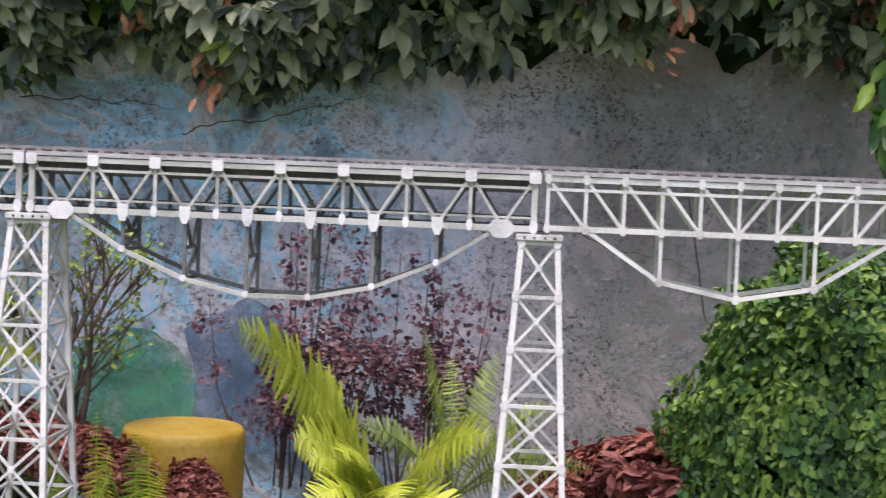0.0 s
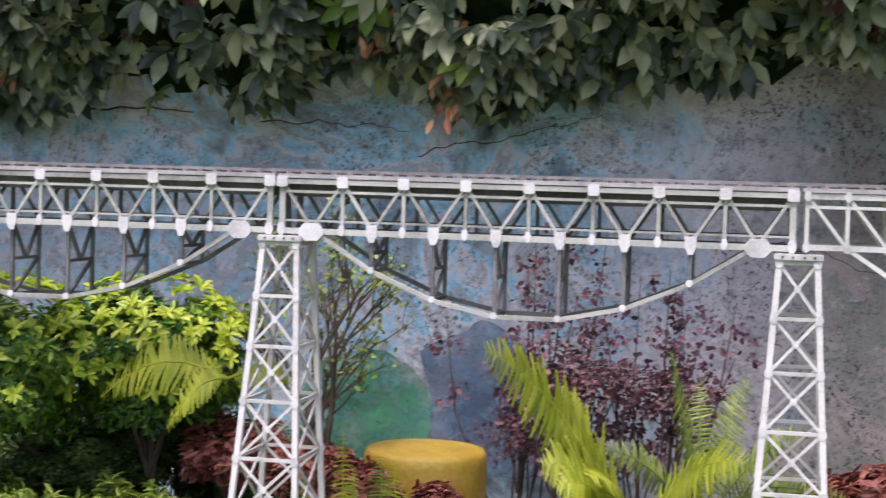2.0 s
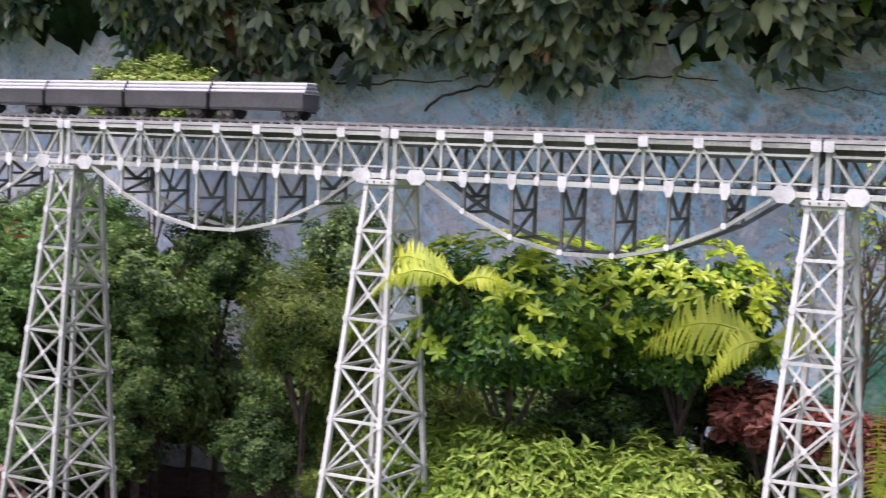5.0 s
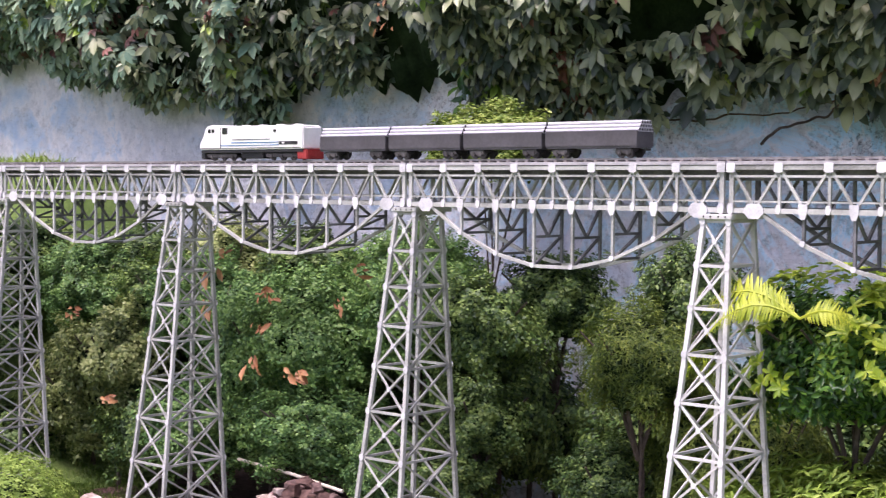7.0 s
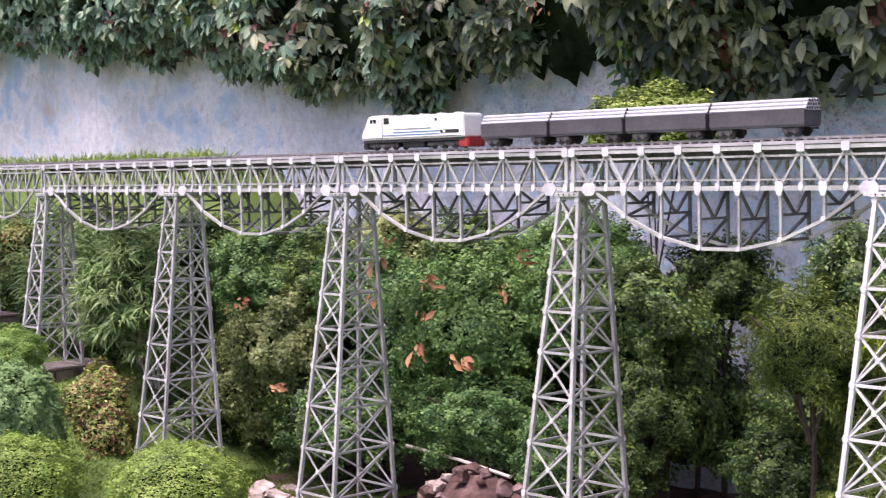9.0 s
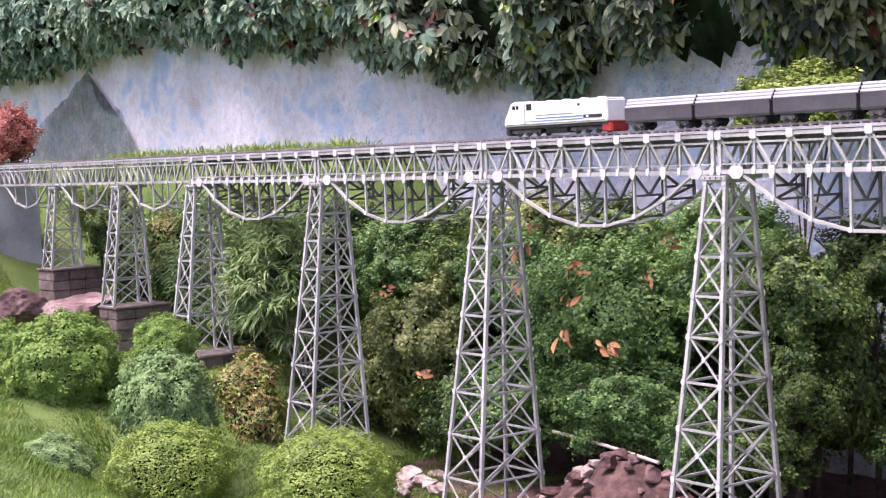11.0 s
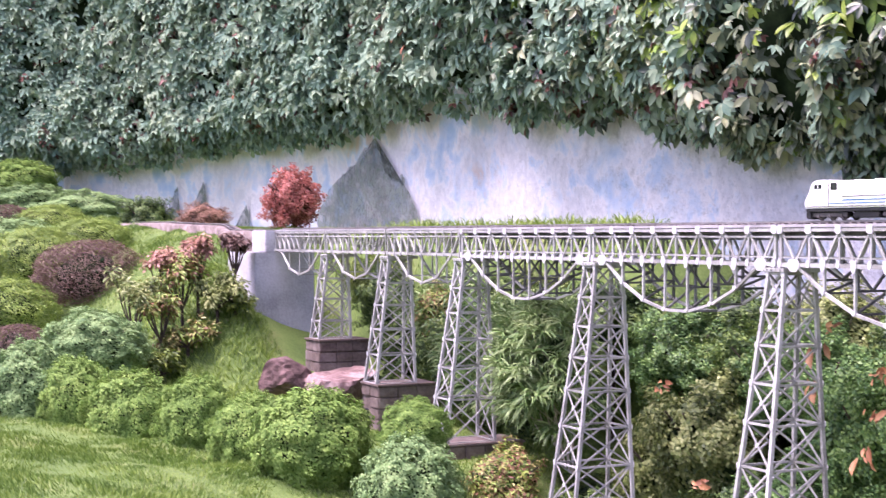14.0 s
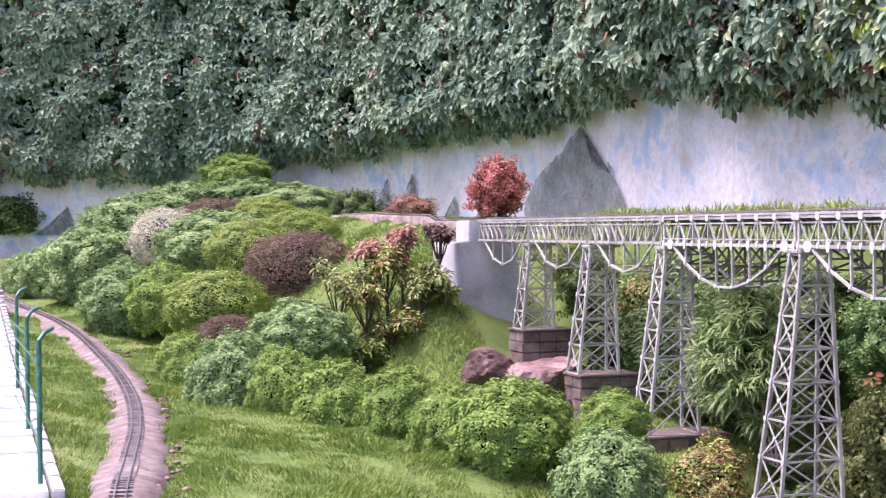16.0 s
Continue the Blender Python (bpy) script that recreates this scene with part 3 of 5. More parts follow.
def pedestal(x, z0, z1, wx, wy, arch, label):
    """A stone tower base of coursed blocks, with an arched opening."""
    pd = thing("tower_pedestal", (x, DEPTH / 2, z0), label, "stone base", "tower bases")
    h = z1 - z0
    rows = max(2, round(h / .09))
    bm = bmesh.new()
    block(bm, (-wx + .012, -wy + .012, 0), (wx - .012, wy - .012, h - .004))
    part("core", bm, BRICK, pd)
    rh = h / rows
    for r in range(rows):
        for axis in (0, 1):
            half, other = (wx, wy) if axis == 0 else (wy, wx)
            n = max(2, round(2 * half / .17))
            w = 2 * half / n
            for sgn in (-1, 1):
                for i in range(n):
                    c = -half + (i + .5) * w
                    if arch and r < rows - 1 and axis == 0 and sgn < 0 and i == 0:
                        continue
                    d = random.uniform(0, .006)
                    lo, hi = [c - w / 2 + .003, 0, r * rh + .003], [c + w / 2 - .003, 0, (r + 1) * rh - .003]
                    lo[1], hi[1] = sorted((sgn * (other - .012), sgn * (other + d)))
                    if axis == 1:
                        lo[0], lo[1], hi[0], hi[1] = lo[1], lo[0], hi[1], hi[0]
                    bm = bmesh.new()
                    block(bm, lo, hi, .004)
                    part("stone_block", bm, BRICK, pd)
    # no hole is cut: a flush black plate paints the shade inside the arch
    if arch:
        cx, w = -wx + .09, .04
        out = [(cx - w, .0), (cx - w, h * .45)] + [(cx + w * math.cos(a), h * .45 + w * 1.2 * math.sin(a)) for a in np.linspace(math.pi, 0, 9)] + [(cx + w, .0)]
        part("arched_opening", plate("arched_opening", out, -wy + .0, -wy + .02, BLACK), BLACK, pd, "black plate for the shade inside an arched opening")
    bm = bmesh.new()
    block(bm, (-wx - .012, -wy - .012, h), (wx + .012, wy + .012, h + .018), .004)
    part("cap", bm, BRICK, pd)


def build_abutment():
    ab = thing("abutment", (END_X, DEPTH / 2, 1.5), "smooth grey concrete abutment wedge at the bridge end", "abutment", kind="structure")
    wy = .29
    bm = bmesh.new()
    block(bm, (-.85, -wy, -.35), (-.016, wy, ZB - .02 - 1.5), .008)
    part("body", bm, CONCRETE, ab)
    bm = bmesh.new()
    block(bm, (-.42, -wy + .1, ZB - .02 - 1.5), (-.018, wy - .1, ZT + .02 - 1.5), .01)
    part("parapet", bm, CONCRETE, ab, "squared concrete parapet block")


def build_embankment():
    em = thing("embankment_track", (END_X - .42, DEPTH / 2, 2.5), "railway track on a low stone-edged embankment", "railway track", kind="structure")

    def at(s, off):
        a = s / 9.0
        return (-9.0 * math.sin(a) - off * math.sin(a), 9.0 * (1 - math.cos(a)) * -.12 + off * math.cos(a) * 1.0)

    def lift(s):
        x, y = at(s, 0)
        return min(.1, max(0.0, float(ground_at(np.float64(x + END_X - .42), np.float64(y + DEPTH / 2))) - 2.56))

    n = 40
    vs, fs = [], []
    for i in range(n + 1):
        s = 5.2 * i / n
        for off, z in ((-.15, -.3), (-.14, .1), (-.11, .118), (.11, .118), (.14, .1), (.15, -.3)):
            x, y = at(s, off)
            vs.append((x, y, z + lift(s) + .012 * noise.noise((s * 5, off * 9, 1))))
    for i in range(n):
        for j in range(5):
            fs.append((i * 6 + j, i * 6 + j + 1, (i + 1) * 6 + j + 1, (i + 1) * 6 + j))
    part("ballast_bed", mesh_of("ballast_bed", vs, fs, PATHM, True), PATHM, em)
    for off in (-.028, .028):
        bm = bmesh.new()
        tube(bm, [(*at(5.2 * i / n, off), .134 + lift(5.2 * i / n)) for i in range(n + 1)], .004, 5)
        part("rail", bm, RAIL, em)
    sl = bar("sleeper", (0, -.055, .121), (0, .055, .121), .016, .012, SLEEPER, (1, 0, 0))
    for i in range(84):
        s = 5.2 * (i + .5) / 84
        ob = part("sleeper", sl, SLEEPER, em)
        x, y = at(s, 0)
        ob.location = (x, y, lift(s))
        ob.rotation_euler.z = s / 9.0 * .3


# ---- leaves and plants ----
OVAL = ([(0, 0, 0), (-.26, .28, .07), (-.3, .62, .07), (0, 1, -.08), (.26, .28, .07), (.3, .62, .07)], [(0, 3, 2, 1), (0, 4, 5, 3)])
KITE = ([(0, 0, 0), (-.3, .5, .07), (0, 1, -.05), (.3, .5, .07)], [(0, 3, 2, 1)])
LEAFLET = ([(0, 0, 0), (-.17, .35, .05), (-.17, .68, .04), (0, 1, -.1), (.17, .35, .05), (.17, .68, .04)], [(0, 3, 2, 1), (0, 4, 5, 3)])
SLIM = ([(0, 0, 0), (-.1, .4, .03), (0, 1, -.12), (.1, .4, .03)], [(0, 2, 1), (0, 3, 2)])
LANCE = ([(0, 0, 0), (-.13, .3, .05), (-.12, .65, .03), (0, 1, -.15), (.13, .3, .05), (.12, .65, .03)], [(0, 3, 2, 1), (0, 4, 5, 3)])
BLADE = ([(-.025, 0, 0), (.025, 0, 0), (-.04, .35, .16), (.04, .35, .16), (-.032, .72, .14), (.032, .72, .14), (0, 1.05, -.12)], [(0, 1, 3, 2), (2, 3, 5, 4), (4, 5, 6)])


def lobed():
    vs, fs = [(0, 0, 0)], []
    for ang, k in ((0, 1.0), (60, .85), (-60, .85)):
        c, s = math.cos(radians(ang)), math.sin(radians(ang))
        n = len(vs)
        for x, y, z in ((-.17, .26, .08), (-.24, .62, .06), (0, 1, -.2), (.17, .26, .08), (.24, .62, .06)):
            vs.append((k * (x * c - y * s), k * (x * s + y * c), z * k))
        fs += [(0, n + 2, n + 1, n), (0, n + 3, n + 4, n + 2)]
    return vs, fs


LOBED = lobed()


def compound():
    """A creeper leaf: five pointed oval leaflets that hang from one stalk."""
    vs, fs = [], []
    for ang, k in ((0, 1.0), (40, .88), (-40, .88), (84, .6), (-84, .6)):
        c, w = math.cos(radians(ang)), math.sin(radians(ang))
        n = len(vs)
        for x, y, z in ((0, .06, 0), (-.17, .36, .03), (-.22, .6, .0), (-.12, .84, -.08), (0, 1, -.2), (.17, .36, .03), (.22, .6, .0), (.12, .84, -.08), (0, .55, -.05)):
            vs.append((k * (x * c - y * w), k * (x * w + y * c), (z - .22 * abs(w) * y) * k))
        fs += [(n, n + 8, n + 2, n + 1), (n + 8, n + 4, n + 3, n + 2), (n, n + 5, n + 6, n + 8), (n + 8, n + 6, n + 7, n + 4)]
    return vs, fs


COMPOUND = compound()


def toothed(teeth=7):
    """A fern's side leaf: a drooping midrib with small blunt lobes on both sides."""
    vs, fs = [], []
    for i in range(teeth):
        a = i / teeth
        half = .098 * (1.05 - a) ** .55
        drop = -.2 * a * a
        vs += [(0, a, drop), (-half * .68, a, drop - .015), (half * .68, a, drop - .015), (-half, a + .55 / teeth, drop - .025), (half, a + .55 / teeth, drop - .025)]
    vs += [(0, 1, -.2), (-.01, .99, -.2), (.01, .99, -.2)]
    for i in range(teeth):
        n = i * 5
        fs += [(n, n + 5, n + 6, n + 3, n + 1), (n, n + 2, n + 4, n + 7, n + 5)]
    return vs, fs


PINNA = toothed()


def unit(a):
    return a / np.maximum(np.linalg.norm(a, axis=1, keepdims=True), 1e-9)


def leaf_mesh(name, places, normals, tips, sizes, template, material, rng, jitter=0.5):
    """Many leaves in one mesh: at places, facing along normals, pointing along tips."""
    tv, tf = np.array(template[0], float), template[1]
    n, k = len(places), len(template[0])
    nn = unit(normals + jitter * rng.normal(size=(n, 3)))
    tt = tips + jitter * rng.normal(size=(n, 3))
    tt = unit(tt - nn * np.sum(tt * nn, 1, keepdims=True))
    ss = np.cross(tt, nn)
    v = (tv[None, :, 0:1] * ss[:, None] + tv[None, :, 1:2] * tt[:, None] + tv[None, :, 2:3] * nn[:, None]) * np.asarray(sizes)[:, None, None] + places[:, None]
    me = bpy.data.meshes.new(name)
    sizes_f = np.array([len(f) for f in tf])
    flat = np.concatenate([np.array(f) for f in tf])
    loops = (np.arange(n)[:, None] * k + flat[None]).ravel()
    counts = np.tile(sizes_f, n)
    me.vertices.add(n * k)
    me.vertices.foreach_set("co", v.ravel())
    me.loops.add(len(loops))
    me.loops.foreach_set("vertex_index", loops.astype(np.int32))
    me.polygons.add(len(counts))
    me.polygons.foreach_set("loop_start", np.concatenate([[0], np.cumsum(counts)[:-1]]).astype(np.int32))
    me.materials.append(material)
    me.update(calc_edges=True)
    return me


def crown_mesh(material, count, size, template=OVAL, seed=1, lumps=50, sharp=45, rough=0.24, inner=0.22, low=-0.75, jitter=0.45, droop=0.2, radii=(1, 1, 1)):
    """The leaves of a round crown of radius one, gathered in lumps."""
    rng = np.random.default_rng(seed)
    d = unit(rng.normal(size=(count * 2, 3)))
    d = d[d[:, 2] > low][:count]
    centres = unit(rng.normal(size=(lumps, 3)))
    heights = rng.uniform(.5, 1.0, lumps)
    bump = np.max(np.exp((d @ centres.T - 1) * sharp) * heights[None], axis=1)
    r = (1 - rough) + rough * bump - inner * rng.random(len(d)) ** 2.2
    tips = d * .5 + rng.normal(size=d.shape) * .6 + np.array([0, 0, -droop])
    return leaf_mesh("crown", d * r[:, None] * np.array(radii), d + np.array([0, 0, .35]), tips, size * rng.uniform(.6, 1.25, len(d)), template, material, rng, jitter)


# dark lump inside a crown; its colour gives the shade between leaves
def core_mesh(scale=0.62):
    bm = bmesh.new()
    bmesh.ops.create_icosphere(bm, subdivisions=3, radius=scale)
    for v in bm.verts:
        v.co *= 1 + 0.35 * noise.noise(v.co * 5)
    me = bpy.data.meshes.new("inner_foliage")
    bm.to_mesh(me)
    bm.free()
    me.materials.append(LEAFSHADE)
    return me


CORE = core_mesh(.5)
CROWNS = {}


def crown_kind(kind, seed, radii=(1, 1, 1)):
    """Crown meshes, built once for each kind of plant and variant."""
    key = (kind, seed, radii)
    if key not in CROWNS:
        CROWNS[key] = {
            "clipped": lambda: crown_mesh(F_GREEN, 24000, .056, KITE, seed, 150, 120, .22, .1, jitter=.32),
            "pale": lambda: crown_mesh(F_PALEG, 24000, .056, KITE, seed, 150, 120, .22, .1, jitter=.32),
            "lime": lambda: crown_mesh(F_LIME, 26000, .042, KITE, seed, 150, 150, .16, .12, jitter=.4),
            "brown": lambda: crown_mesh(F_BROWN, 16000, .07, SLIM, seed, 40, 40, .15, jitter=.7),
            "blossom": lambda: crown_mesh(F_WHITE, 14000, .045, KITE, seed, 120, 120, .2),
            "glossy": lambda: crown_mesh(F_LIME2, 20000, .044, LEAFLET, seed, 60, 55, .42, .36, droop=-.1, radii=radii),
            "dark": lambda: crown_mesh(F_DARK, 22000, .06, KITE, seed, 64, 60, .5, .3),
            "juniper": lambda: crown_mesh(F_JUN, 30000, .05, KITE, seed, 120, 105, .4, .2, jitter=.5, droop=-.3),
            "olive": lambda: crown_mesh(F_OLIVE, 22000, .08, SLIM, seed, 50, 45, .5, .33, jitter=.6, droop=.3),
            "variegated": lambda: crown_mesh(F_MIX, 18000, .064, KITE, seed, 50, 42, .5, .3),
            "needle": lambda: crown_mesh(F_NEEDLE, 13000, .058, LANCE, seed, 110, 90, .36, .35, jitter=.5, droop=-.1, radii=radii),
            "golden": lambda: crown_mesh(F_GOLD, 15000, .06, OVAL, seed, 70, 70, .32, .25, jitter=.6),
            "red": lambda: crown_mesh(F_RED, 15000, .07, KITE, seed, 45, 40, .45, .3, low=-.95, jitter=.6),
            "coleus": lambda: crown_mesh(F_COLEUS, 1900, .26, LEAFLET, seed, 30, 30, .3, .35, droop=.4),
            "rust": lambda: crown_mesh(F_RUST, 13000, .06, KITE, seed, 60, 50, .4),
            "croton": lambda: crown_mesh(F_CROTON, 7000, .095, LEAFLET, seed, 30, 30, .45, .5, droop=.1),
            "purple": lambda: crown_mesh(F_PURPLE, 800, .09, OVAL, seed, 40, 40, .5, .5, jitter=.9),
            "conifer": lambda: crown_mesh(F_CON, 46000, .048, OVAL, seed, 120, 90, .28, .2, jitter=.6, droop=-.2),
            "fartree": lambda: crown_mesh(F_DARK, 5000, .1, OVAL, seed, 40, 30, .3, .3),
        }[kind]()
    return CROWNS[key]


WORDS = {
    "clipped": ("clipped_shrub", "dense bright green clipped shrub on the lawn", "shrub"),
    "pale": ("clipped_shrub", "dense pale green clipped shrub with tiny leaves", "shrub"),
    "lime": ("clipped_shrub", "smooth yellow-green clipped shrub on the mound", "shrub"),
    "brown": ("brown_shrub", "dry reddish-brown rounded shrub on the mound", "shrub"),
    "blossom": ("flowering_shrub", "shrub covered in small creamy white blossom", "shrub"),
    "glossy": ("glossy_shrub", "large shrub with glossy lime-green leaf tips", "shrub"),
    "dark": ("dark_shrub", "tall loose shrub with small dark green leaves", "shrub"),
    "juniper": ("juniper_bush", "feathery blue-green juniper bush beside the towers", "shrub"),
    "olive": ("thuja_bush", "olive-green feathery thuja bush below the bridge", "shrub"),
    "variegated": ("variegated_shrub", "shrub with pale variegated leaves below the bridge", "shrub"),
    "needle": ("low_shrub", "low spreading shrub with narrow lime-green leaves", "shrub"),
    "golden": ("golden_shrub", "rounded golden-green shrub behind the bridge deck", "shrub"),
    "red": ("red_tree", "round miniature tree with coral red leaves", "tree"),
    "coleus": ("coleus_plant", "drooping rust-red coleus plant", "plant"),
    "rust": ("rust_shrub", "rounded rust-brown shrub beside the embankment track", "shrub"),
    "croton": ("croton_shrub", "leggy croton shrub with yellow and red leaves", "shrub"),
    "purple": ("purple_shrub", "sparse purple-leaved shrub against the wall", "shrub"),
    "conifer": ("conifer_bush", "dense dark green conifer bush beside the bridge", "shrub"),
    "fartree": ("distant_tree", "dark rounded tree at the far end", "tree"),
}


def bush(kind, x, y, z, rx, rz, seed=1, ry=0.0, core=True, group=""):
    """A plant with its crown centred at x, y, z, on a trunk that reaches the ground."""
    name, label, category = WORDS[kind]
    foot = float(ground_at(np.float64(x), np.float64(y)))
    foot = min(foot, z - rz * .4)
    ob = thing(name, (x, y, foot), label, category, group)
    ry = ry or rx
    own = kind in ("glossy", "needle")
    crown = part("crown", crown_kind(kind, seed, (rx, ry, rz) if own else (1, 1, 1)), None, ob)
    crown.location, crown.scale = (0, 0, z - foot), (1, 1, 1) if own else (rx, ry, rz)
    crown.rotation_euler.z = 0 if own else (x * 7.3 + y * 3.1) % 6.28 if abs(rx - ry) < .01 else math.pi * (int(x * 10) % 2)
    # added dark core, coloured as the shade within the crown
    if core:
        c = part("inner_foliage", CORE, LEAFSHADE, ob)
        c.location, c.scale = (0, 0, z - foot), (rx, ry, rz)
    if kind == "glossy":
        tips = part("new_growth", rosettes(190, 10, .052, F_TIP, seed, LEAFLET, radii=(rx, ry, rz)), None, ob, "bright lime young leaves")
        tips.location = crown.location
    bm = bmesh.new()
    thick = .022 if core and kind != "golden" else .009
    tube(bm, [(0, 0, -.06), (.015, .01, (z - foot) * .5), (0, 0, z - foot)], [thick, thick * .75, thick * .5])
    part("trunk", bm, BARK, ob)
    rng = random.Random(seed * 31 + int(x * 100))
    for i in range(4):
        a = rng.uniform(0, 6.28)
        bm = bmesh.new()
        tube(bm, [(0, 0, (z - foot) * .6), (math.cos(a) * rx * .4, math.sin(a) * ry * .4, z - foot + rz * .1), (math.cos(a) * rx * .7, math.sin(a) * ry * .7, z - foot + rz * .4)], [thick * .6, thick * .4, thick * .2], 5)
        part("limb", bm, BARK, ob)
    return ob


def croton_tree(x, y, z, r, seed, material):
    """A leggy little tree: bare forked stems that end in tufts of broad leaves."""
    rng = np.random.default_rng(seed)
    foot = float(ground_at(np.float64(x), np.float64(y)))
    ob = thing("croton_tree", (x, y, foot), "leggy croton tree with tufts of mottled leaves on bare stems", "tree", "croton trees")
    h = max(.12, z - foot)
    fork = h * .45
    bm = bmesh.new()
    tube(bm, [(0, 0, -.06), (.012, 0, fork * .5), (0, 0, fork)], [.02, .016, .013])
    part("trunk", bm, BARK, ob)
    tips = []
    for i in range(9):
        a = 6.28 * i / 9 + rng.uniform(-.3, .3)
        q = rng.uniform(.25, 1.0)
        tip = (math.cos(a) * r * q, math.sin(a) * r * q, h + r * rng.uniform(-.45, .75) * (1.15 - q * .6))
        tips.append(tip)
        bm = bmesh.new()
        tube(bm, [(0, 0, fork), (tip[0] * .6, tip[1] * .6, fork + (tip[2] - fork) * .5), tip], [.009, .007, .004], 5)
        part("limb", bm, BARK, ob)
    n = 125
    c = np.repeat(np.array(tips), n, 0)
    out = unit(rng.normal(size=c.shape) + np.array([0, -.1, .25]))
    P = c + out * rng.uniform(.0, r * .42, (len(c), 1))
    part("leaves", leaf_mesh("leaves", P, np.array([0, -.3, 1.0]) + .7 * out, out + np.array([0, 0, -.2]), rng.uniform(.034, .062, len(P)), LEAFLET, material, rng, .3), material, ob)


def rosettes(count, leaves, size, material, seed, template=LANCE, low=-.2, radii=(1, 1, 1)):
    """Whorls of bright young leaves over a crown of radius one, gathered in patches."""
    rng = np.random.default_rng(seed)
    d = unit(rng.normal(size=(count * 8, 3)))
    patch = np.array([noise.noise(Vector(v) * 2.2 + Vector((seed * 3.0, 0, 0))) for v in d])
    d = d[(d[:, 2] > low) & (patch + .25 * d[:, 2] > .02)][:count]
    c = d * rng.uniform(.9, 1.03, (len(d), 1)) * np.array(radii)
    axis = unit(d + np.array([0, -.2, .5]))
    out = rng.normal(size=(len(d) * leaves, 3))
    ax = np.repeat(axis, leaves, 0)
    out = unit(out - ax * np.sum(out * ax, 1, keepdims=True)) + .35 * ax
    return leaf_mesh("new_growth", np.repeat(c, leaves, 0), ax - out * .2, out, size * rng.uniform(.7, 1.2, len(out)), template, material, rng, .12)


def wall_shrub(x, y, z, width, height, stems, seed):
    """A sparse shrub of upright stems with loose clusters of small leaves."""
    rng = np.random.default_rng(seed)
    ob = thing("purple_shrub", (x, y, z), "sparse purple-leaved shrub against the wall", "shrub")
    clusters = []
    for i in range(stems):
        a = rng.uniform(-.5, .5) * width * .7
        top = Vector((a * 1.4 + rng.normal() * .05, rng.uniform(-.12, .12), height * rng.uniform(.55, 1.0)))
        foot = Vector((a * .6, rng.uniform(-.05, .05), -.04))
        mid = foot.lerp(top, .5) + Vector((rng.normal() * .04, 0, 0))
        bm = bmesh.new()
        tube(bm, [foot, mid, top], [.006, .0045, .002], 5)
        part("stem", bm, BARK, ob)
        for k in range(7):
            f = rng.uniform(.3, 1.02)
            p = foot.lerp(mid, f * 2) if f < .5 else mid.lerp(top, f * 2 - 1)
            clusters.append(tuple(p + Vector((rng.normal() * .05, rng.normal() * .04, rng.normal() * .03))))
    n = 9
    P = np.repeat(np.array(clusters), n, 0) + rng.normal(size=(len(clusters) * n, 3)) * .022
    part("leaves", leaf_mesh("leaves", P, np.tile([0, -1, .7], (len(P), 1)), rng.normal(size=P.shape) + np.array([0, 0, -.3]), rng.uniform(.02, .042, len(P)), OVAL, F_PURP, rng, .6), F_PURP, ob)
    return ob


def cream_plant(x, y, z, seed, stems=7, height=.3):
    """Upright stems ringed with round cream-edged leaves."""
    rng = np.random.default_rng(seed)
    foot = float(ground_at(np.float64(x), np.float64(y)))
    ob = thing("cream_plant", (x, y, foot), "small plant with round cream-edged leaves", "plant")
    for i in range(stems):
        dx, dy = rng.uniform(-.14, .14), rng.uniform(-.08, .08)
        h = z - foot + height * rng.uniform(.3, 1)
        bm = bmesh.new()
        tube(bm, [(dx * .5, dy, -.03), (dx, dy, h)], [.006, .003], 5)
        part("stem", bm, BARK, ob)
        n = 26
        f = rng.uniform(.35, 1, n)
        a = rng.uniform(0, 6.28, n)
        P = np.stack([dx * (.5 + .5 * f), dy + 0 * f, h * f], 1)
        out = np.stack([np.cos(a), np.sin(a), .15 + 0 * a], 1)
        part("leaves", leaf_mesh("leaves", P + out * .008, np.stack([0 * a, -.5 + 0 * a, 1 + 0 * a], 1), out, rng.uniform(.03, .048, n), OVAL, F_CREAM, rng, .25), F_CREAM, ob)
    return ob


def frond_mesh(length, rise, bend, width, material, seed, roll=0.0, pairs=30):
    """One fern frond that springs from the origin towards +x and arches over."""
    rng = np.random.default_rng(seed)
    pts, tips, sizes, norms = [], [], [], []
    s = np.linspace(0.1, .99, pairs)
    px, pz = length * s, rise * s - bend * s ** 2.4
    cr, sr = math.cos(roll), math.sin(roll)
    for i in range(pairs):
        dx, dz = length, rise - 2.4 * bend * s[i] ** 1.4
        up = Vector((-dz, 0, dx)).normalized()
        w = width * (math.sin(min(1, s[i] * 1.6) * math.pi / 2)) * (1.04 - s[i]) ** .6
        up = Vector((up.x, up.y * cr + up.z * sr, up.z * cr - up.y * sr))
        for side in (-1, 1):
            pts.append((px[i], 0, pz[i]))
            tips.append((.3, side * cr, -.12 - side * sr))
            norms.append(tuple(up))
            sizes.append(w * rng.uniform(.9, 1.1))
    me = leaf_mesh("frond", np.array(pts), np.array(norms), np.array(tips), np.array(sizes), PINNA, material, rng, .09)
    return me, [(length * t, 0, rise * t - bend * t ** 2.4) for t in np.linspace(0, 1, 7)]


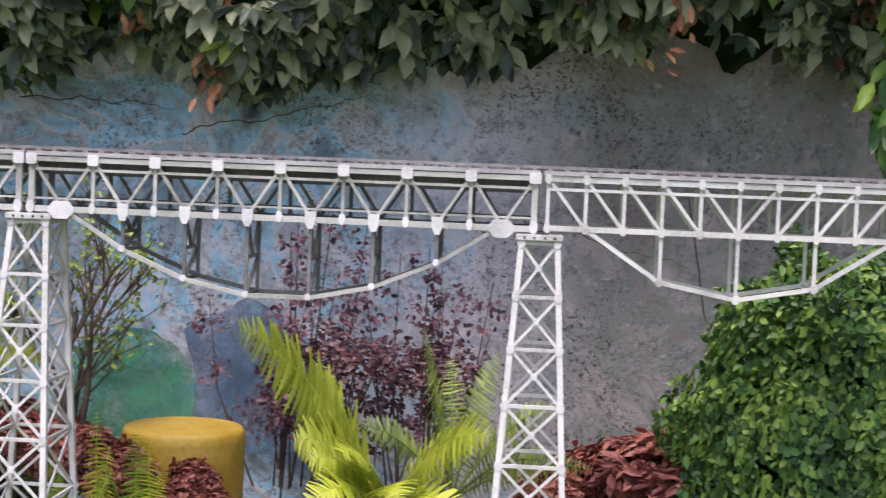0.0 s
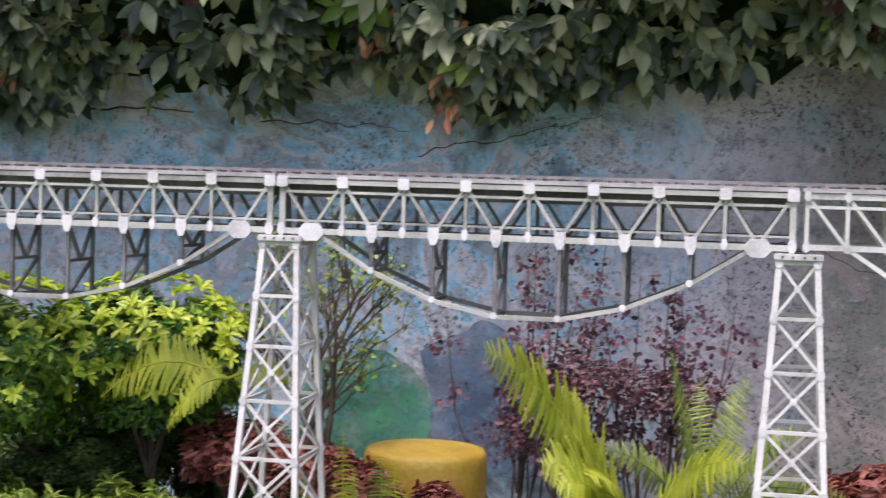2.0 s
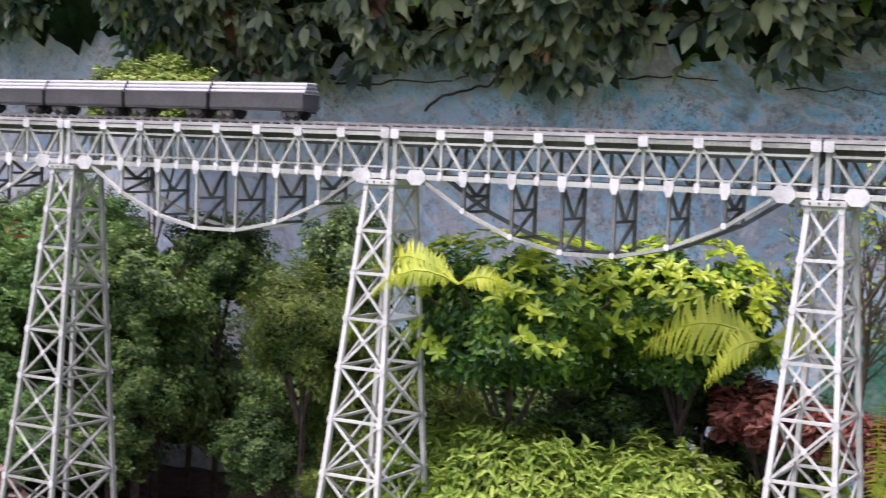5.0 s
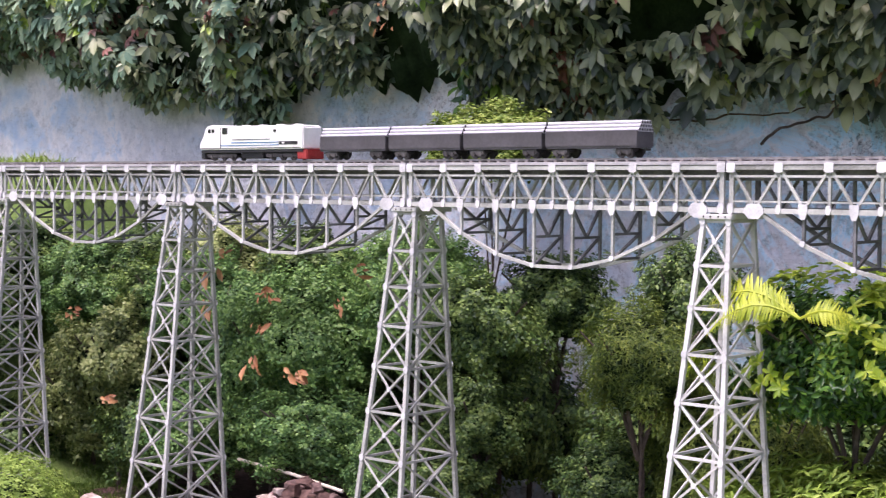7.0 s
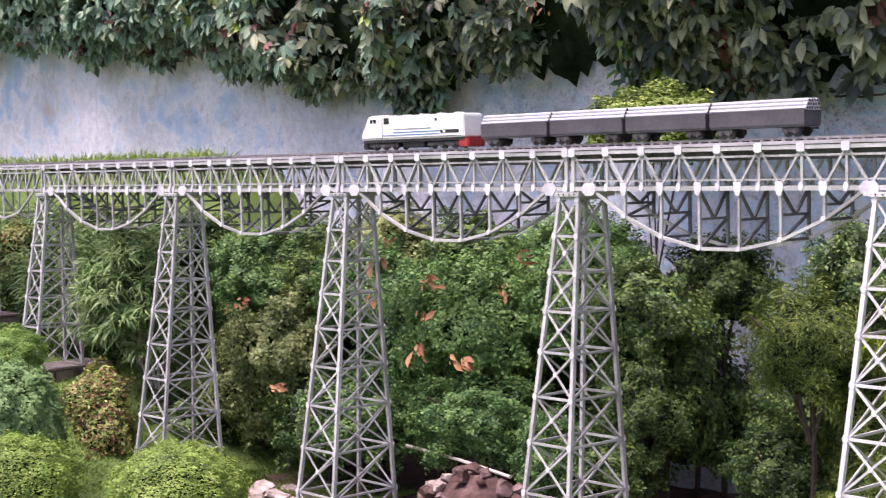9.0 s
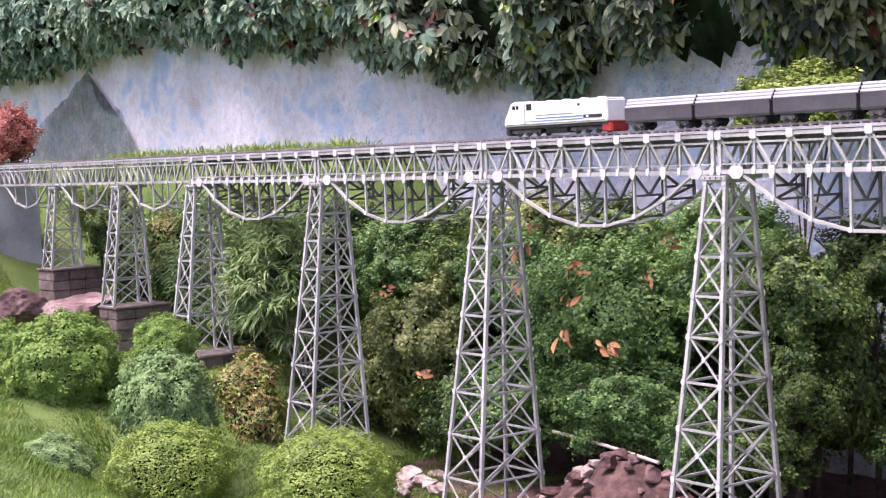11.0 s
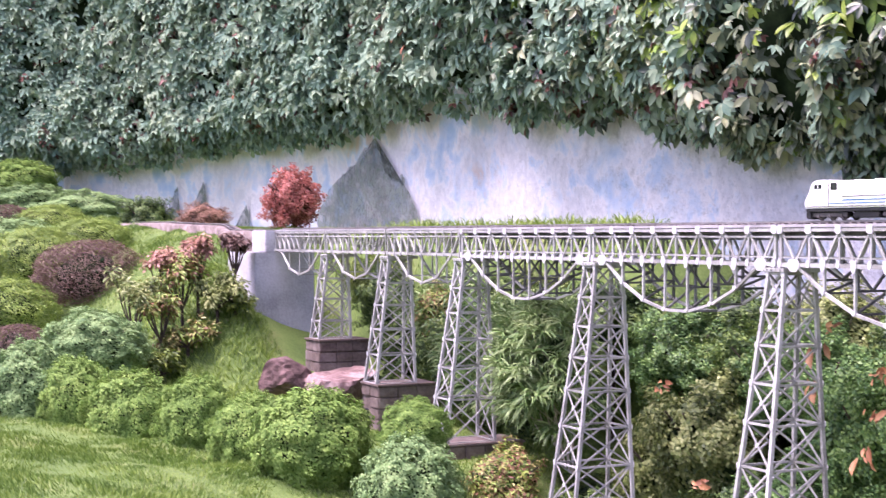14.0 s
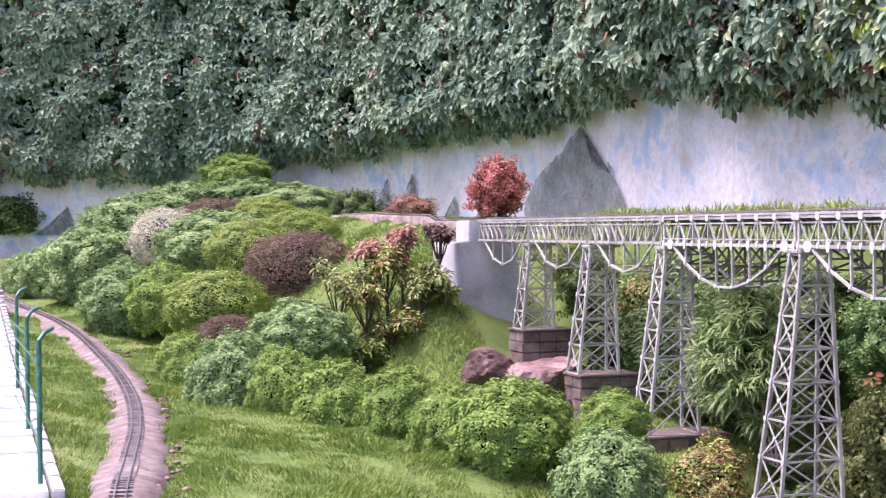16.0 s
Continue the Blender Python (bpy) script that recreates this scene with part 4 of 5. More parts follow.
def fern(x, y, z, fronds, label, material=F_FERN, lean=0.0):
    """A fern: fronds as (heading, length, rise, bend, width)."""
    ob = thing("fern", (x, y, z), label, "fern")
    base = float(ground_at(np.float64(x), np.float64(y + lean)))
    bm = bmesh.new()
    thick = .012 if not lean else .005
    tube(bm, [(0, lean, base - z - .03), (0.01, lean * .9, (base - z) * .35), (0, 0, .01)], [thick, thick * .9, thick * .6])
    part("stem", bm, BARK if not lean else F_OLIVE, ob)
    for i, (head, length, rise, bend, width) in enumerate(fronds):
        me, line = frond_mesh(length, rise, bend, width, material, i + 3, radians(-64 * math.cos(radians(head))))
        fr = part("frond", me, material, ob)
        fr.rotation_euler.z = radians(head)
        bm = bmesh.new()
        tube(bm, line, [.006, .0055, .005, .004, .003, .002, .001], 5)
        part("rachis", bm, material, fr)
    return ob


def reed_clump(x, y, z, rx, rz, seed, rosettes=60):
    """A hanging clump of bamboo-like grass: rosettes of long narrow leaves on canes."""
    rng = np.random.default_rng(seed)
    foot = float(ground_at(np.float64(x), np.float64(y)))
    ob = thing("reed_clump", (x, y, foot), "clump of long arching variegated grass leaves", "grass clump", "reed clumps")
    d = unit(rng.normal(size=(rosettes * 3, 3)))
    d = d[(d[:, 2] > -.75) & (d[:, 1] < .45)][:rosettes]
    c = d * np.array([rx, .32, rz]) * rng.uniform(.6, 1.0, (len(d), 1)) + np.array([0, 0, z - foot])
    n = 46
    out = unit(np.repeat(d, n, 0) * .6 + rng.normal(size=(len(d) * n, 3)) * .75 + np.array([0, -.1, .1]))
    me = leaf_mesh("leaves", np.repeat(c, n, 0), np.cross(out, rng.normal(size=out.shape)) + np.array([0, -.3, 1.2]), out, rng.uniform(.1, .19, len(out)), BLADE, F_BAMBOO, rng, .12)
    part("leaves", me, F_BAMBOO, ob, kind="stuff")
    # added dark core, coloured as the shade among the blades
    co = part("inner_foliage", CORE, LEAFSHADE, ob)
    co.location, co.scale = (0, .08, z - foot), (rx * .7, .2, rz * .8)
    for i in range(7):
        p = c[i * 5 % len(c)]
        bm = bmesh.new()
        tube(bm, [(p[0] * .2, .15, 0), (p[0] * .6, .1, p[2] * .6), tuple(p)], [.008, .006, .004], 5)
        part("cane", bm, BAMBOO, ob)


# ---- the creeper on the wall ----
EDGE_X = [-30, -27.6, -25.6, -24, -22.3, -20, -18.4, -16, -14.3, -12.9, -11.4, -10.4, -9.3, -8.5, -8.0, -7.3, -7.03, -6.7, -6.2, -5.6, -4.8, -4.1, -2.8, -1.84, -1.4, -.8, -.34, .1, 1.0, 1.5]
EDGE_Z = [3.4, 3.35, 3.65, 3.55, 3.72, 3.8, 3.72, 3.88, 3.82, 3.6, 3.55, 3.28, 3.15, 3.0, 3.22, 3.2, 3.46, 3.18, 2.97, 2.92, 3.03, 3.0, 3.0, 3.14, 3.0, 3.05, 3.2, 3.1, 3.25, 3.1]


# where leaves are missing and the shade-coloured sheet hangs lower
HOLLOW = 11.0


def creeper_edge(u):
    """How low the creeper hangs, u metres along the wall."""
    x = 4 - u
    return float(np.interp(x, EDGE_X, EDGE_Z)) + .05 * math.sin(x * 5.3) + .03 * math.sin(x * 11.1 + 1)


def creeper_depth(u, z, lo):
    most = 1.25 - .45 * float(step(10.5, 13.5, u))
    return min(most, .28 + 1.5 * max(0, z - lo)) * (.75 + .3 * noise.noise((u * 1.1, z * 1.1, 8)))


def creeper(u0, u1, top, per_m2, size, seed, label):
    rng = np.random.default_rng(seed)
    (x, y), _ = wall_at((u0 + u1) / 2)
    ob = thing("wall_creeper", (x, y, 3.0), label, "climbing plant", "creepers on the wall")
    n = int((u1 - u0) * (top - 3.2) * per_m2)
    P, N, S = [], [], []
    while len(P) < n:
        u = rng.uniform(u0, u1)
        lo = creeper_edge(u)
        z = lo + (top - lo) * rng.random() ** 1.25
        lump = .5 + .5 * noise.noise((u * 1.6, z * 1.6, 2)) + .25 * noise.noise((u * 4.5, z * 4.5, 7))
        ragged = noise.noise((u * 5, 3, 1)) * .14
        if z < lo + .22 + ragged and rng.random() > .42 + 2.2 * max(0, z - lo):
            continue
        if lump < .42 and rng.random() < .8:
            continue
        if u < 15 and noise.noise((u * .8 + 3.1, z * .9, 11)) < -.08 and rng.random() < .88:
            continue
        if abs(u - HOLLOW) < .34 - .1 * (z - 3.4) and z < 4.3 and rng.random() < .93:
            continue
        thick = creeper_depth(u, z, lo)
        off = .03 + thick * (1 - .45 * rng.random() ** 1.6) * (.72 + .4 * lump)
        (px, py), d = wall_at(u, off)
        P.append((px - x, py - y, z - 3.0))
        N.append((d[0], d[1], .55))
        S.append(size * rng.uniform(.6, 1.2))
    P, N = np.array(P), np.array(N)
    tips = np.tile(np.array([0, 0, -1.0]), (len(P), 1)) + N * np.array([.35, .35, 0])
    S = np.array(S)
    patch = np.array([noise.noise((p[0] * 2.2 + x, p[2] * 2.2, 4)) for p in P])
    old = rng.random(len(P)) < np.clip(.05 + .5 * (patch - .15), .015, .3)
    # the share of haze-coloured leaves grows along the wall, away from the camera
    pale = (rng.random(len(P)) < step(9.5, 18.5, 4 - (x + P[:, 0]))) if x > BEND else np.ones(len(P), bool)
    fresh = ~old & ~pale & (rng.random(len(P)) < np.clip(.03 + 1.1 * (np.array([noise.noise((p[0] * 1.4 + x, p[2] * 1.4, 15)) for p in P]) - .1), .02, .6))
    for name, pick, mat, words in (("leaves", ~old & ~pale & ~fresh, F_VINE, ""), ("young_leaves", fresh, F_FRESH, "yellow-green young leaves"), ("pale_leaves", ~old & pale, F_HAZE, "leaves paled to grey-green as by haze"), ("withered_leaves", old, F_WITHER, "withered red-brown leaves")):
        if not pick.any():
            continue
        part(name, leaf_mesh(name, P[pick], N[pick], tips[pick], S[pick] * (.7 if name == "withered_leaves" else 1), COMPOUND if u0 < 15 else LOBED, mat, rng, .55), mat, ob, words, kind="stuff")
    # near-black sheet behind the leaves, coloured as the shade in their gaps
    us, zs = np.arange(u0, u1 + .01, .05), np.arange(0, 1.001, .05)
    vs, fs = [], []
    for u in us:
        # the sheet dips at the hollow to darken the wall there like shade
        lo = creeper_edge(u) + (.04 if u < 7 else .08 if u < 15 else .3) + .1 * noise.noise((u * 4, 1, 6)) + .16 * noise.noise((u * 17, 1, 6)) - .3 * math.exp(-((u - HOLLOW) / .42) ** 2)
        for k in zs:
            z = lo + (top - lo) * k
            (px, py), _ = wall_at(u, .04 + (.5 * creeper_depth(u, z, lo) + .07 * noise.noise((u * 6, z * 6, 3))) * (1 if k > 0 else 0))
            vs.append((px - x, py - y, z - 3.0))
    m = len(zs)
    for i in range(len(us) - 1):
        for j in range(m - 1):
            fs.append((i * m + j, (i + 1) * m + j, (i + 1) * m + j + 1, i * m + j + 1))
    part("inner_foliage", mesh_of("inner_foliage", vs, fs, LEAFSHADE, True), LEAFSHADE, ob)
    for i in range(int((u1 - u0) * 2.2)):
        u = rng.uniform(u0, u1)
        lo = creeper_edge(u)
        pts = []
        for k in range(7):
            f = k / 6
            (px, py), _ = wall_at(u + .25 * math.sin(f * 3 + i), .05 + .22 * f * (1 - f) * 2)
            pts.append((px - x, py - y, top - 3.0 + (lo + .1 - top) * f))
        bm = bmesh.new()
        tube(bm, pts, [.012, .011, .01, .008, .007, .005, .003], 5)
        part("stem", bm, BARK, ob)
    return ob


def strand(x, out, z0, z1, seed, material, size, label, count=26, name="hanging_strand"):
    """A single strand of leaves that hangs free of the wall."""
    rng = np.random.default_rng(seed)
    (px, py), d = wall_at(4 - x, out)
    ob = thing(name, (px, py, z1), label, "climbing plant")
    t = rng.random(count)
    P = np.stack([.04 * np.sin(t * 6) + rng.normal(size=count) * .05, rng.normal(size=count) * .04, (z0 - z1) * t + z1 - z1], 1)
    N = np.tile(np.array([d[0], d[1], .5]), (count, 1))
    part("leaves", leaf_mesh("leaves", P, N, N * .3 + np.array([0, 0, -1.0]) + rng.normal(size=N.shape) * .4, size * rng.uniform(.7, 1.2, count), LEAFLET, material, rng, .3), material, ob)
    bm = bmesh.new()
    tube(bm, [(0, 0, .3), (.02, 0, 0), (-.02, 0, (z0 - z1) / 2), (.01, 0, z0 - z1)], [.006, .005, .004, .002], 5)
    part("stem", bm, BARK, ob)


# ---- the train ----
def wheelset(parent, x, r=.021):
    for y in (-.034, .034):
        bm = bmesh.new()
        bmesh.ops.create_cone(bm, cap_ends=True, segments=16, radius1=r, radius2=r, depth=.01, matrix=Matrix.Translation((x, y, r)) @ Matrix.Rotation(math.pi / 2, 4, "X"))
        bmesh.ops.create_cone(bm, cap_ends=True, segments=12, radius1=r * .55, radius2=r * .4, depth=.006, matrix=Matrix.Translation((x, y + math.copysign(.008, y), r)) @ Matrix.Rotation(math.pi / 2, 4, "X"))
        part("wheel", bm, BOGIE, parent)


def bogie(parent, x, length, axles, name="bogie"):
    bm = bmesh.new()
    block(bm, (x - length * .3, -.028, .026), (x + length * .3, .028, .044), .004)
    b = part(name, bm, BOGIE, parent)
    for y in (-.047, .047):
        bm = bmesh.new()
        block(bm, (x - length / 2, y - .006, .018), (x + length / 2, y + .006, .04), .003)
        for i in range(axles):
            c = x - length / 2 + length * (i + .5) / axles
            block(bm, (c - .012, y - .01, .012), (c + .012, y + .01, .034), .003)
        part("side_frame", bm, BOGIE, b)
    for i in range(axles):
        wheelset(b, x - length / 2 + length * (i + .5) / axles)


def locomotive(x, y, z):
    lo = thing("locomotive", (x, y, z), "white model diesel locomotive with blue stripes and red tail beam", "locomotive")
    w = .068
    prof = [(0.004, .062), (0.0, .1), (.03, .135), (.062, .196), (.1, .205), (.19, .205), (.195, .198), (.9, .194), (.915, .185), (.918, .062)]
    bm = bmesh.new()
    left = [bm.verts.new((px, -w, pz)) for px, pz in prof]
    right = [bm.verts.new((px, w, pz)) for px, pz in prof]
    n = len(prof)
    bm.faces.new(left)
    bm.faces.new(list(reversed(right)))
    for i in range(n):
        bm.faces.new((left[i], right[i], right[(i + 1) % n], left[(i + 1) % n]))
    bmesh.ops.recalc_face_normals(bm, faces=bm.faces)
    bmesh.ops.bevel(bm, geom=list(bm.edges), offset=.006, segments=2, affect="EDGES")
    part("body", bm, WHITEBODY, lo)
    bm = bmesh.new()
    block(bm, (.01, -w + .004, .044), (.915, w - .004, .061), .003)
    part("underframe", bm, BLACK, lo)
    bm = bmesh.new()
    block(bm, (.36, -.05, .012), (.56, .05, .046), .006)
    part("fuel_tank", bm, BLACK, lo)
    bogie(lo, .19, .27, 3)
    bogie(lo, .72, .27, 3)
    bm = bmesh.new()
    block(bm, (.86, -.062, .006), (.945, .062, .06), .006)
    part("tail_beam", bm, REDPAINT, lo, "red painted tail beam")
    bm = bmesh.new()
    block(bm, (-.012, -.05, .008), (.04, .05, .05), .008)
    part("snow_plough", bm, BLACK, lo, "black front skirt")
    for x0, x1, z0, z1, nm, m in ((.215, .262, .152, .188, "side_window", GLASS), (.672, .692, .158, .172, "vent", GLASS), (.085, .108, .16, .182, "cab_window", GLASS), (.118, .142, .16, .182, "cab_window", GLASS),
                                  (.72, .875, .088, .106, "grille", BLACK), (.3, .715, .099, .104, "stripe", BLUELINE), (.2, .715, .084, .088, "stripe", BLUELINE), (.3, .64, .118, .121, "panel_seam", GREYSIDE),
                                  (.196, .2, .07, .19, "panel_seam", GREYSIDE), (.02, .9, .07, .073, "panel_seam", GREYSIDE)):
        for s in (-1, 1):
            a, b = sorted((s * (w - .002), s * (w + .0025)))
            bm = bmesh.new()
            block(bm, (x0, a, z0), (x1, b, z1))
            part(nm, bm, m, lo)
    for s in (-1, 1):
        bm = bmesh.new()
        a, b = sorted((s * (w - .002), s * (w + .004)))
        block(bm, (.745, a, .092), (.765, b, .102))
        part("badge", bm, WHITEBODY, lo)
        bm = bmesh.new()
        tube(bm, [(.06, s * .03, .168), (.045, s * .03, .172)], .008, 10)
        part("headlight", bm, PLATE, lo)
    bm = bmesh.new()
    vs = [bm.verts.new(c) for c in ((.036, -.055, .152), (.056, -.055, .19), (.056, .055, .19), (.036, .055, .152))]
    bm.faces.new(vs)
    bmesh.ops.solidify(bm, geom=list(bm.faces), thickness=.006)
    part("windscreen", bm, GLASS, lo)
    for xr in (.35, .5, .65, .8):
        bm = bmesh.new()
        bmesh.ops.create_cone(bm, cap_ends=True, segments=14, radius1=.026, radius2=.024, depth=.012, matrix=Matrix.Translation((xr, 0, .197)))
        part("roof_fan", bm, WHITEBODY, lo)
    lo.scale = (.905, 1, .93)


def pipe_wagon(x, y, z, length, label):
    wg = thing("pipe_wagon", (x, y, z), label, "goods wagon", "goods wagons")
    w = .062
    bm = bmesh.new()
    for s in (-1, 1):
        a, b = sorted((s * w, s * (w - .005)))
        block(bm, (.0, a, .05), (length, b, .116), .0015)
    block(bm, (.0, -w + .004, .05), (.005, w - .004, .116))
    block(bm, (length - .005, -w + .004, .05), (length, w - .004, .116))
    block(bm, (.003, -w + .004, .042), (length - .003, w - .004, .052))
    part("box", bm, GREYSIDE, wg, "dark grey slab-sided body")
    k = 6
    for row in range(3):
        for i in range(k - row):
            cy = -w + .0155 + (i + row * .5) * .0186
            bm = bmesh.new()
            tube(bm, [(-.004, cy, .119 + row * .016), (length + .004, cy, .119 + row * .016)], .009, 12)
            p = part("pipe", bm, PIPE, wg, "grey pipe of the load")
            # pipes are solid: black end discs paint the shade inside them
            bm = bmesh.new()
            tube(bm, [(-.0045, cy, .119 + row * .016), (-.0035, cy, .119 + row * .016)], .006, 10)
            tube(bm, [(length + .0035, cy, .119 + row * .016), (length + .0045, cy, .119 + row * .016)], .006, 10)
            part("bore_shade", bm, BLACK, p)
    for cx in (.075, length - .075):
        bogie(wg, cx, .085, 2)
        bm = bmesh.new()
        block(bm, (cx - .02, -.03, .036), (cx + .02, .03, .042))
        part("pivot", bm, BLACK, wg)
    for cx in (-.012, length + .012):
        bm = bmesh.new()
        block(bm, (cx - .012, -.008, .03), (cx + .012, .008, .04))
        part("coupler", bm, BLACK, wg)


def build_train():
    y, z = DEPTH / 2, 2.643
    locomotive(-6.85, y, z)
    for x, length in ((-5.9, .462), (-5.418, .462), (-4.936, .462), (-4.454, .49)):
        pipe_wagon(x, y, z, length, "dark grey wagon loaded with long grey pipes")


# ---- stones, track, fence and small things ----
def stone(x, y, z, r, seed, material, name="rock", label="rough reddish-brown rock in the valley", squash=.7):
    bm = bmesh.new()
    bmesh.ops.create_icosphere(bm, subdivisions=4 if r > .15 else 3, radius=r)
    o = Vector((seed * 3.1, seed * 1.7, 0))
    rng = random.Random(seed)
    cuts = [(Vector((rng.gauss(0, 1), rng.gauss(0, 1), rng.gauss(0, .8))).normalized(), rng.uniform(.42, .75)) for _ in range(16)]
    for v in bm.verts:
        p = v.co / r
        for n, c in cuts:
            d = p.dot(n) - c
            if d > 0:
                p = p - n * d
        k = 1 + .18 * noise.noise(p * 1.2 + o) - .1 * abs(noise.noise(p * 3.2 + o)) + .06 * noise.noise(p * 8 + o)
        v.co = Vector((p.x * 1.25, p.y, p.z * squash)) * k * r * 1.4
    ob = part(name, bm, material, None)
    ob.location = (x, y, z)
    ob.rotation_euler.z = seed
    return tagged(ob, label, "rock", "rocks")


def miniature_track():
    """The lower railway that curves over the lawn, on a strip of ballast between kerb stones."""
    pts = [(-5.47, -4.24), (-8.75, -3.79), (-9.69, -3.66), (-11.16, -3.47), (-12.94, -3.34), (-15.14, -3.32), (-17.98, -3.45), (-20.62, -3.86), (-25.27, -4.81)]
    line = []
    for i in range(len(pts) - 1):
        p0, p1, p2, p3 = (Vector(pts[max(0, min(len(pts) - 1, i + k))]) for k in (-1, 0, 1, 2))
        for s in range(10):
            t = s / 10
            line.append(.5 * ((2 * p1) + (p2 - p0) * t + (2 * p0 - 5 * p1 + 4 * p2 - p3) * t * t + (3 * p1 - p0 - 3 * p2 + p3) * t ** 3))
    tr = thing("lower_track", (line[0].x, line[0].y, 1.3), "miniature railway track curving across the lawn", "railway track", kind="structure")
    org = Vector((line[0].x, line[0].y, 1.3))

    def at(i, off, up=0.0):
        d = (line[min(i + 1, len(line) - 1)] - line[max(i - 1, 0)]).normalized()
        p = line[i] + Vector((-d.y, d.x)) * off
        g = float(ground_at(np.float64(line[i].x), np.float64(line[i].y)))
        return Vector((p.x, p.y, g + up)) - org

    vs, fs = [], []
    for i in range(len(line)):
        for off, up in ((-.22, -.12), (-.18, .02), (-.06, .05), (.06, .05), (.17, .02), (.21, -.12)):
            vs.append(at(i, off + (.06 if abs(off) > .1 else .01) * noise.noise((i * .9, off * 9, 4)), up))
    for i in range(len(line) - 1):
        for j in range(5):
            fs.append((i * 6 + j, (i + 1) * 6 + j, (i + 1) * 6 + j + 1, i * 6 + j + 1))
    part("ballast_bed", mesh_of("ballast_bed", vs, fs, PATHM, True), PATHM, tr)
    for off in (-.028, .028):
        bm = bmesh.new()
        tube(bm, [at(i, off, .068) for i in range(len(line))], .005, 5)
        part("rail", bm, RAIL, tr)
    for i in range(0, len(line) - 1):
        for s in range(3):
            f = s / 3
            a, b = at(i, -.055, .057).lerp(at(i + 1, -.055, .057), f), at(i, .055, .057).lerp(at(i + 1, .055, .057), f)
            part("sleeper", bar("sleeper", a, b, .018, .008, SLEEPER, (b - a).cross(Vector((0, 0, 1)))), SLEEPER, tr)
    rng = random.Random(5)
    for i in range(0, len(line) - 1):
        for s in range(2):
            c = at(i, -.2 - rng.uniform(-.06, .12), .0).lerp(at(i + 1, -.2, .0), (s + rng.uniform(-.3, .3)) / 3)
            bm = bmesh.new()
            bmesh.ops.create_icosphere(bm, subdivisions=1, radius=rng.choice((.008, .012, .016, .028)))
            for v in bm.verts:
                v.co *= rng.uniform(.75, 1.2)
                v.co.z *= .5
            k = part("kerb_stone", bm, ROCK, tr)
            k.location = c
    return line


def fence_post(x, y, h):
    z = float(ground_at(np.float64(x), np.float64(y)))
    bm = bmesh.new()
    tube(bm, [(0, 0, -.05), (0, 0, h)], .014, 10)
    ob = thing("fence_post", (x, y, z), "green-painted metal fence post with bent top", "fence post", "fence posts")
    part("post", bm, GREENPAINT, ob)
    bm = bmesh.new()
    tube(bm, [(0, 0, h - .01), (0, 0, h), (-.02, .03, h + .04), (-.05, .07, h + .06)], .012, 8)
    part("arm", bm, GREENPAINT, ob)
    for k in (.35, .62, .85):
        bm = bmesh.new()
        tube(bm, [(0, 0, h * k), (-2.4, -.05, h * k - .02)], .005, 6)
        part("wire", bm, GREENPAINT, ob)


def paving():
    """Pale paving slabs beside the fence."""
    pv = thing("pavement", (-12, -4.9, 1.3), "pale grey paved walk beside the fence", "pavement", kind="structure")
    me = None
    for i in range(26):
        for j in range(3):
            x, y = -6.4 - i * .62, -4.45 - j * .62
            z = float(ground_at(np.float64(x), np.float64(y)))
            bm = bmesh.new()
            block(bm, (-.3, -.3, -.06), (.3, .3, .035), .008)
            ob = part("paving_slab", me or bm, PAVE, pv)
            if me is None:
                ob.data.materials[0] = PAVE
                me = ob.data
            ob.location = Vector((x, y, z)) - pv.location
    for i in range(40):
        x, y = -6.3 - i * .42, -4.1
        z = float(ground_at(np.float64(x), np.float64(y)))
        bm = bmesh.new()
        block(bm, (-.205, -.03, -.08), (.205, .03, .06), .008)
        ob = part("kerb_stone", bm, CONCRETE, pv)
        ob.location = Vector((x, y, z)) - pv.location


def yellow_block(x, y, z, r, h):
    """A round concrete block with a rounded top edge."""
    ob = thing("round_block", (x, y, z), "ochre-yellow painted round concrete block with worn edge", "garden block")
    bm = bmesh.new()
    prof = [(r * .98, 0), (r * .98, h * .5), (r, h * .93), (r * .985, h * .97), (r * .94, h * .995), (r * .8, h * 1.0), (r * .4, h * 1.012)]
    n = 48
    rings = [[bm.verts.new((p * (1 + .012 * noise.noise((math.cos(2 * math.pi * k / n) * 3, math.sin(2 * math.pi * k / n) * 3, q * 6))) * math.cos(2 * math.pi * k / n), p * math.sin(2 * math.pi * k / n), q)) for k in range(n)] for p, q in prof]
    for a, b in zip(rings, rings[1:]):
        for k in range(n):
            bm.faces.new((a[k], a[(k + 1) % n], b[(k + 1) % n], b[k]))
    bm.faces.new(list(reversed(rings[0])))
    bm.faces.new(rings[-1])
    for f in bm.faces:
        f.smooth = True
    part("block_body", bm, POT, ob)


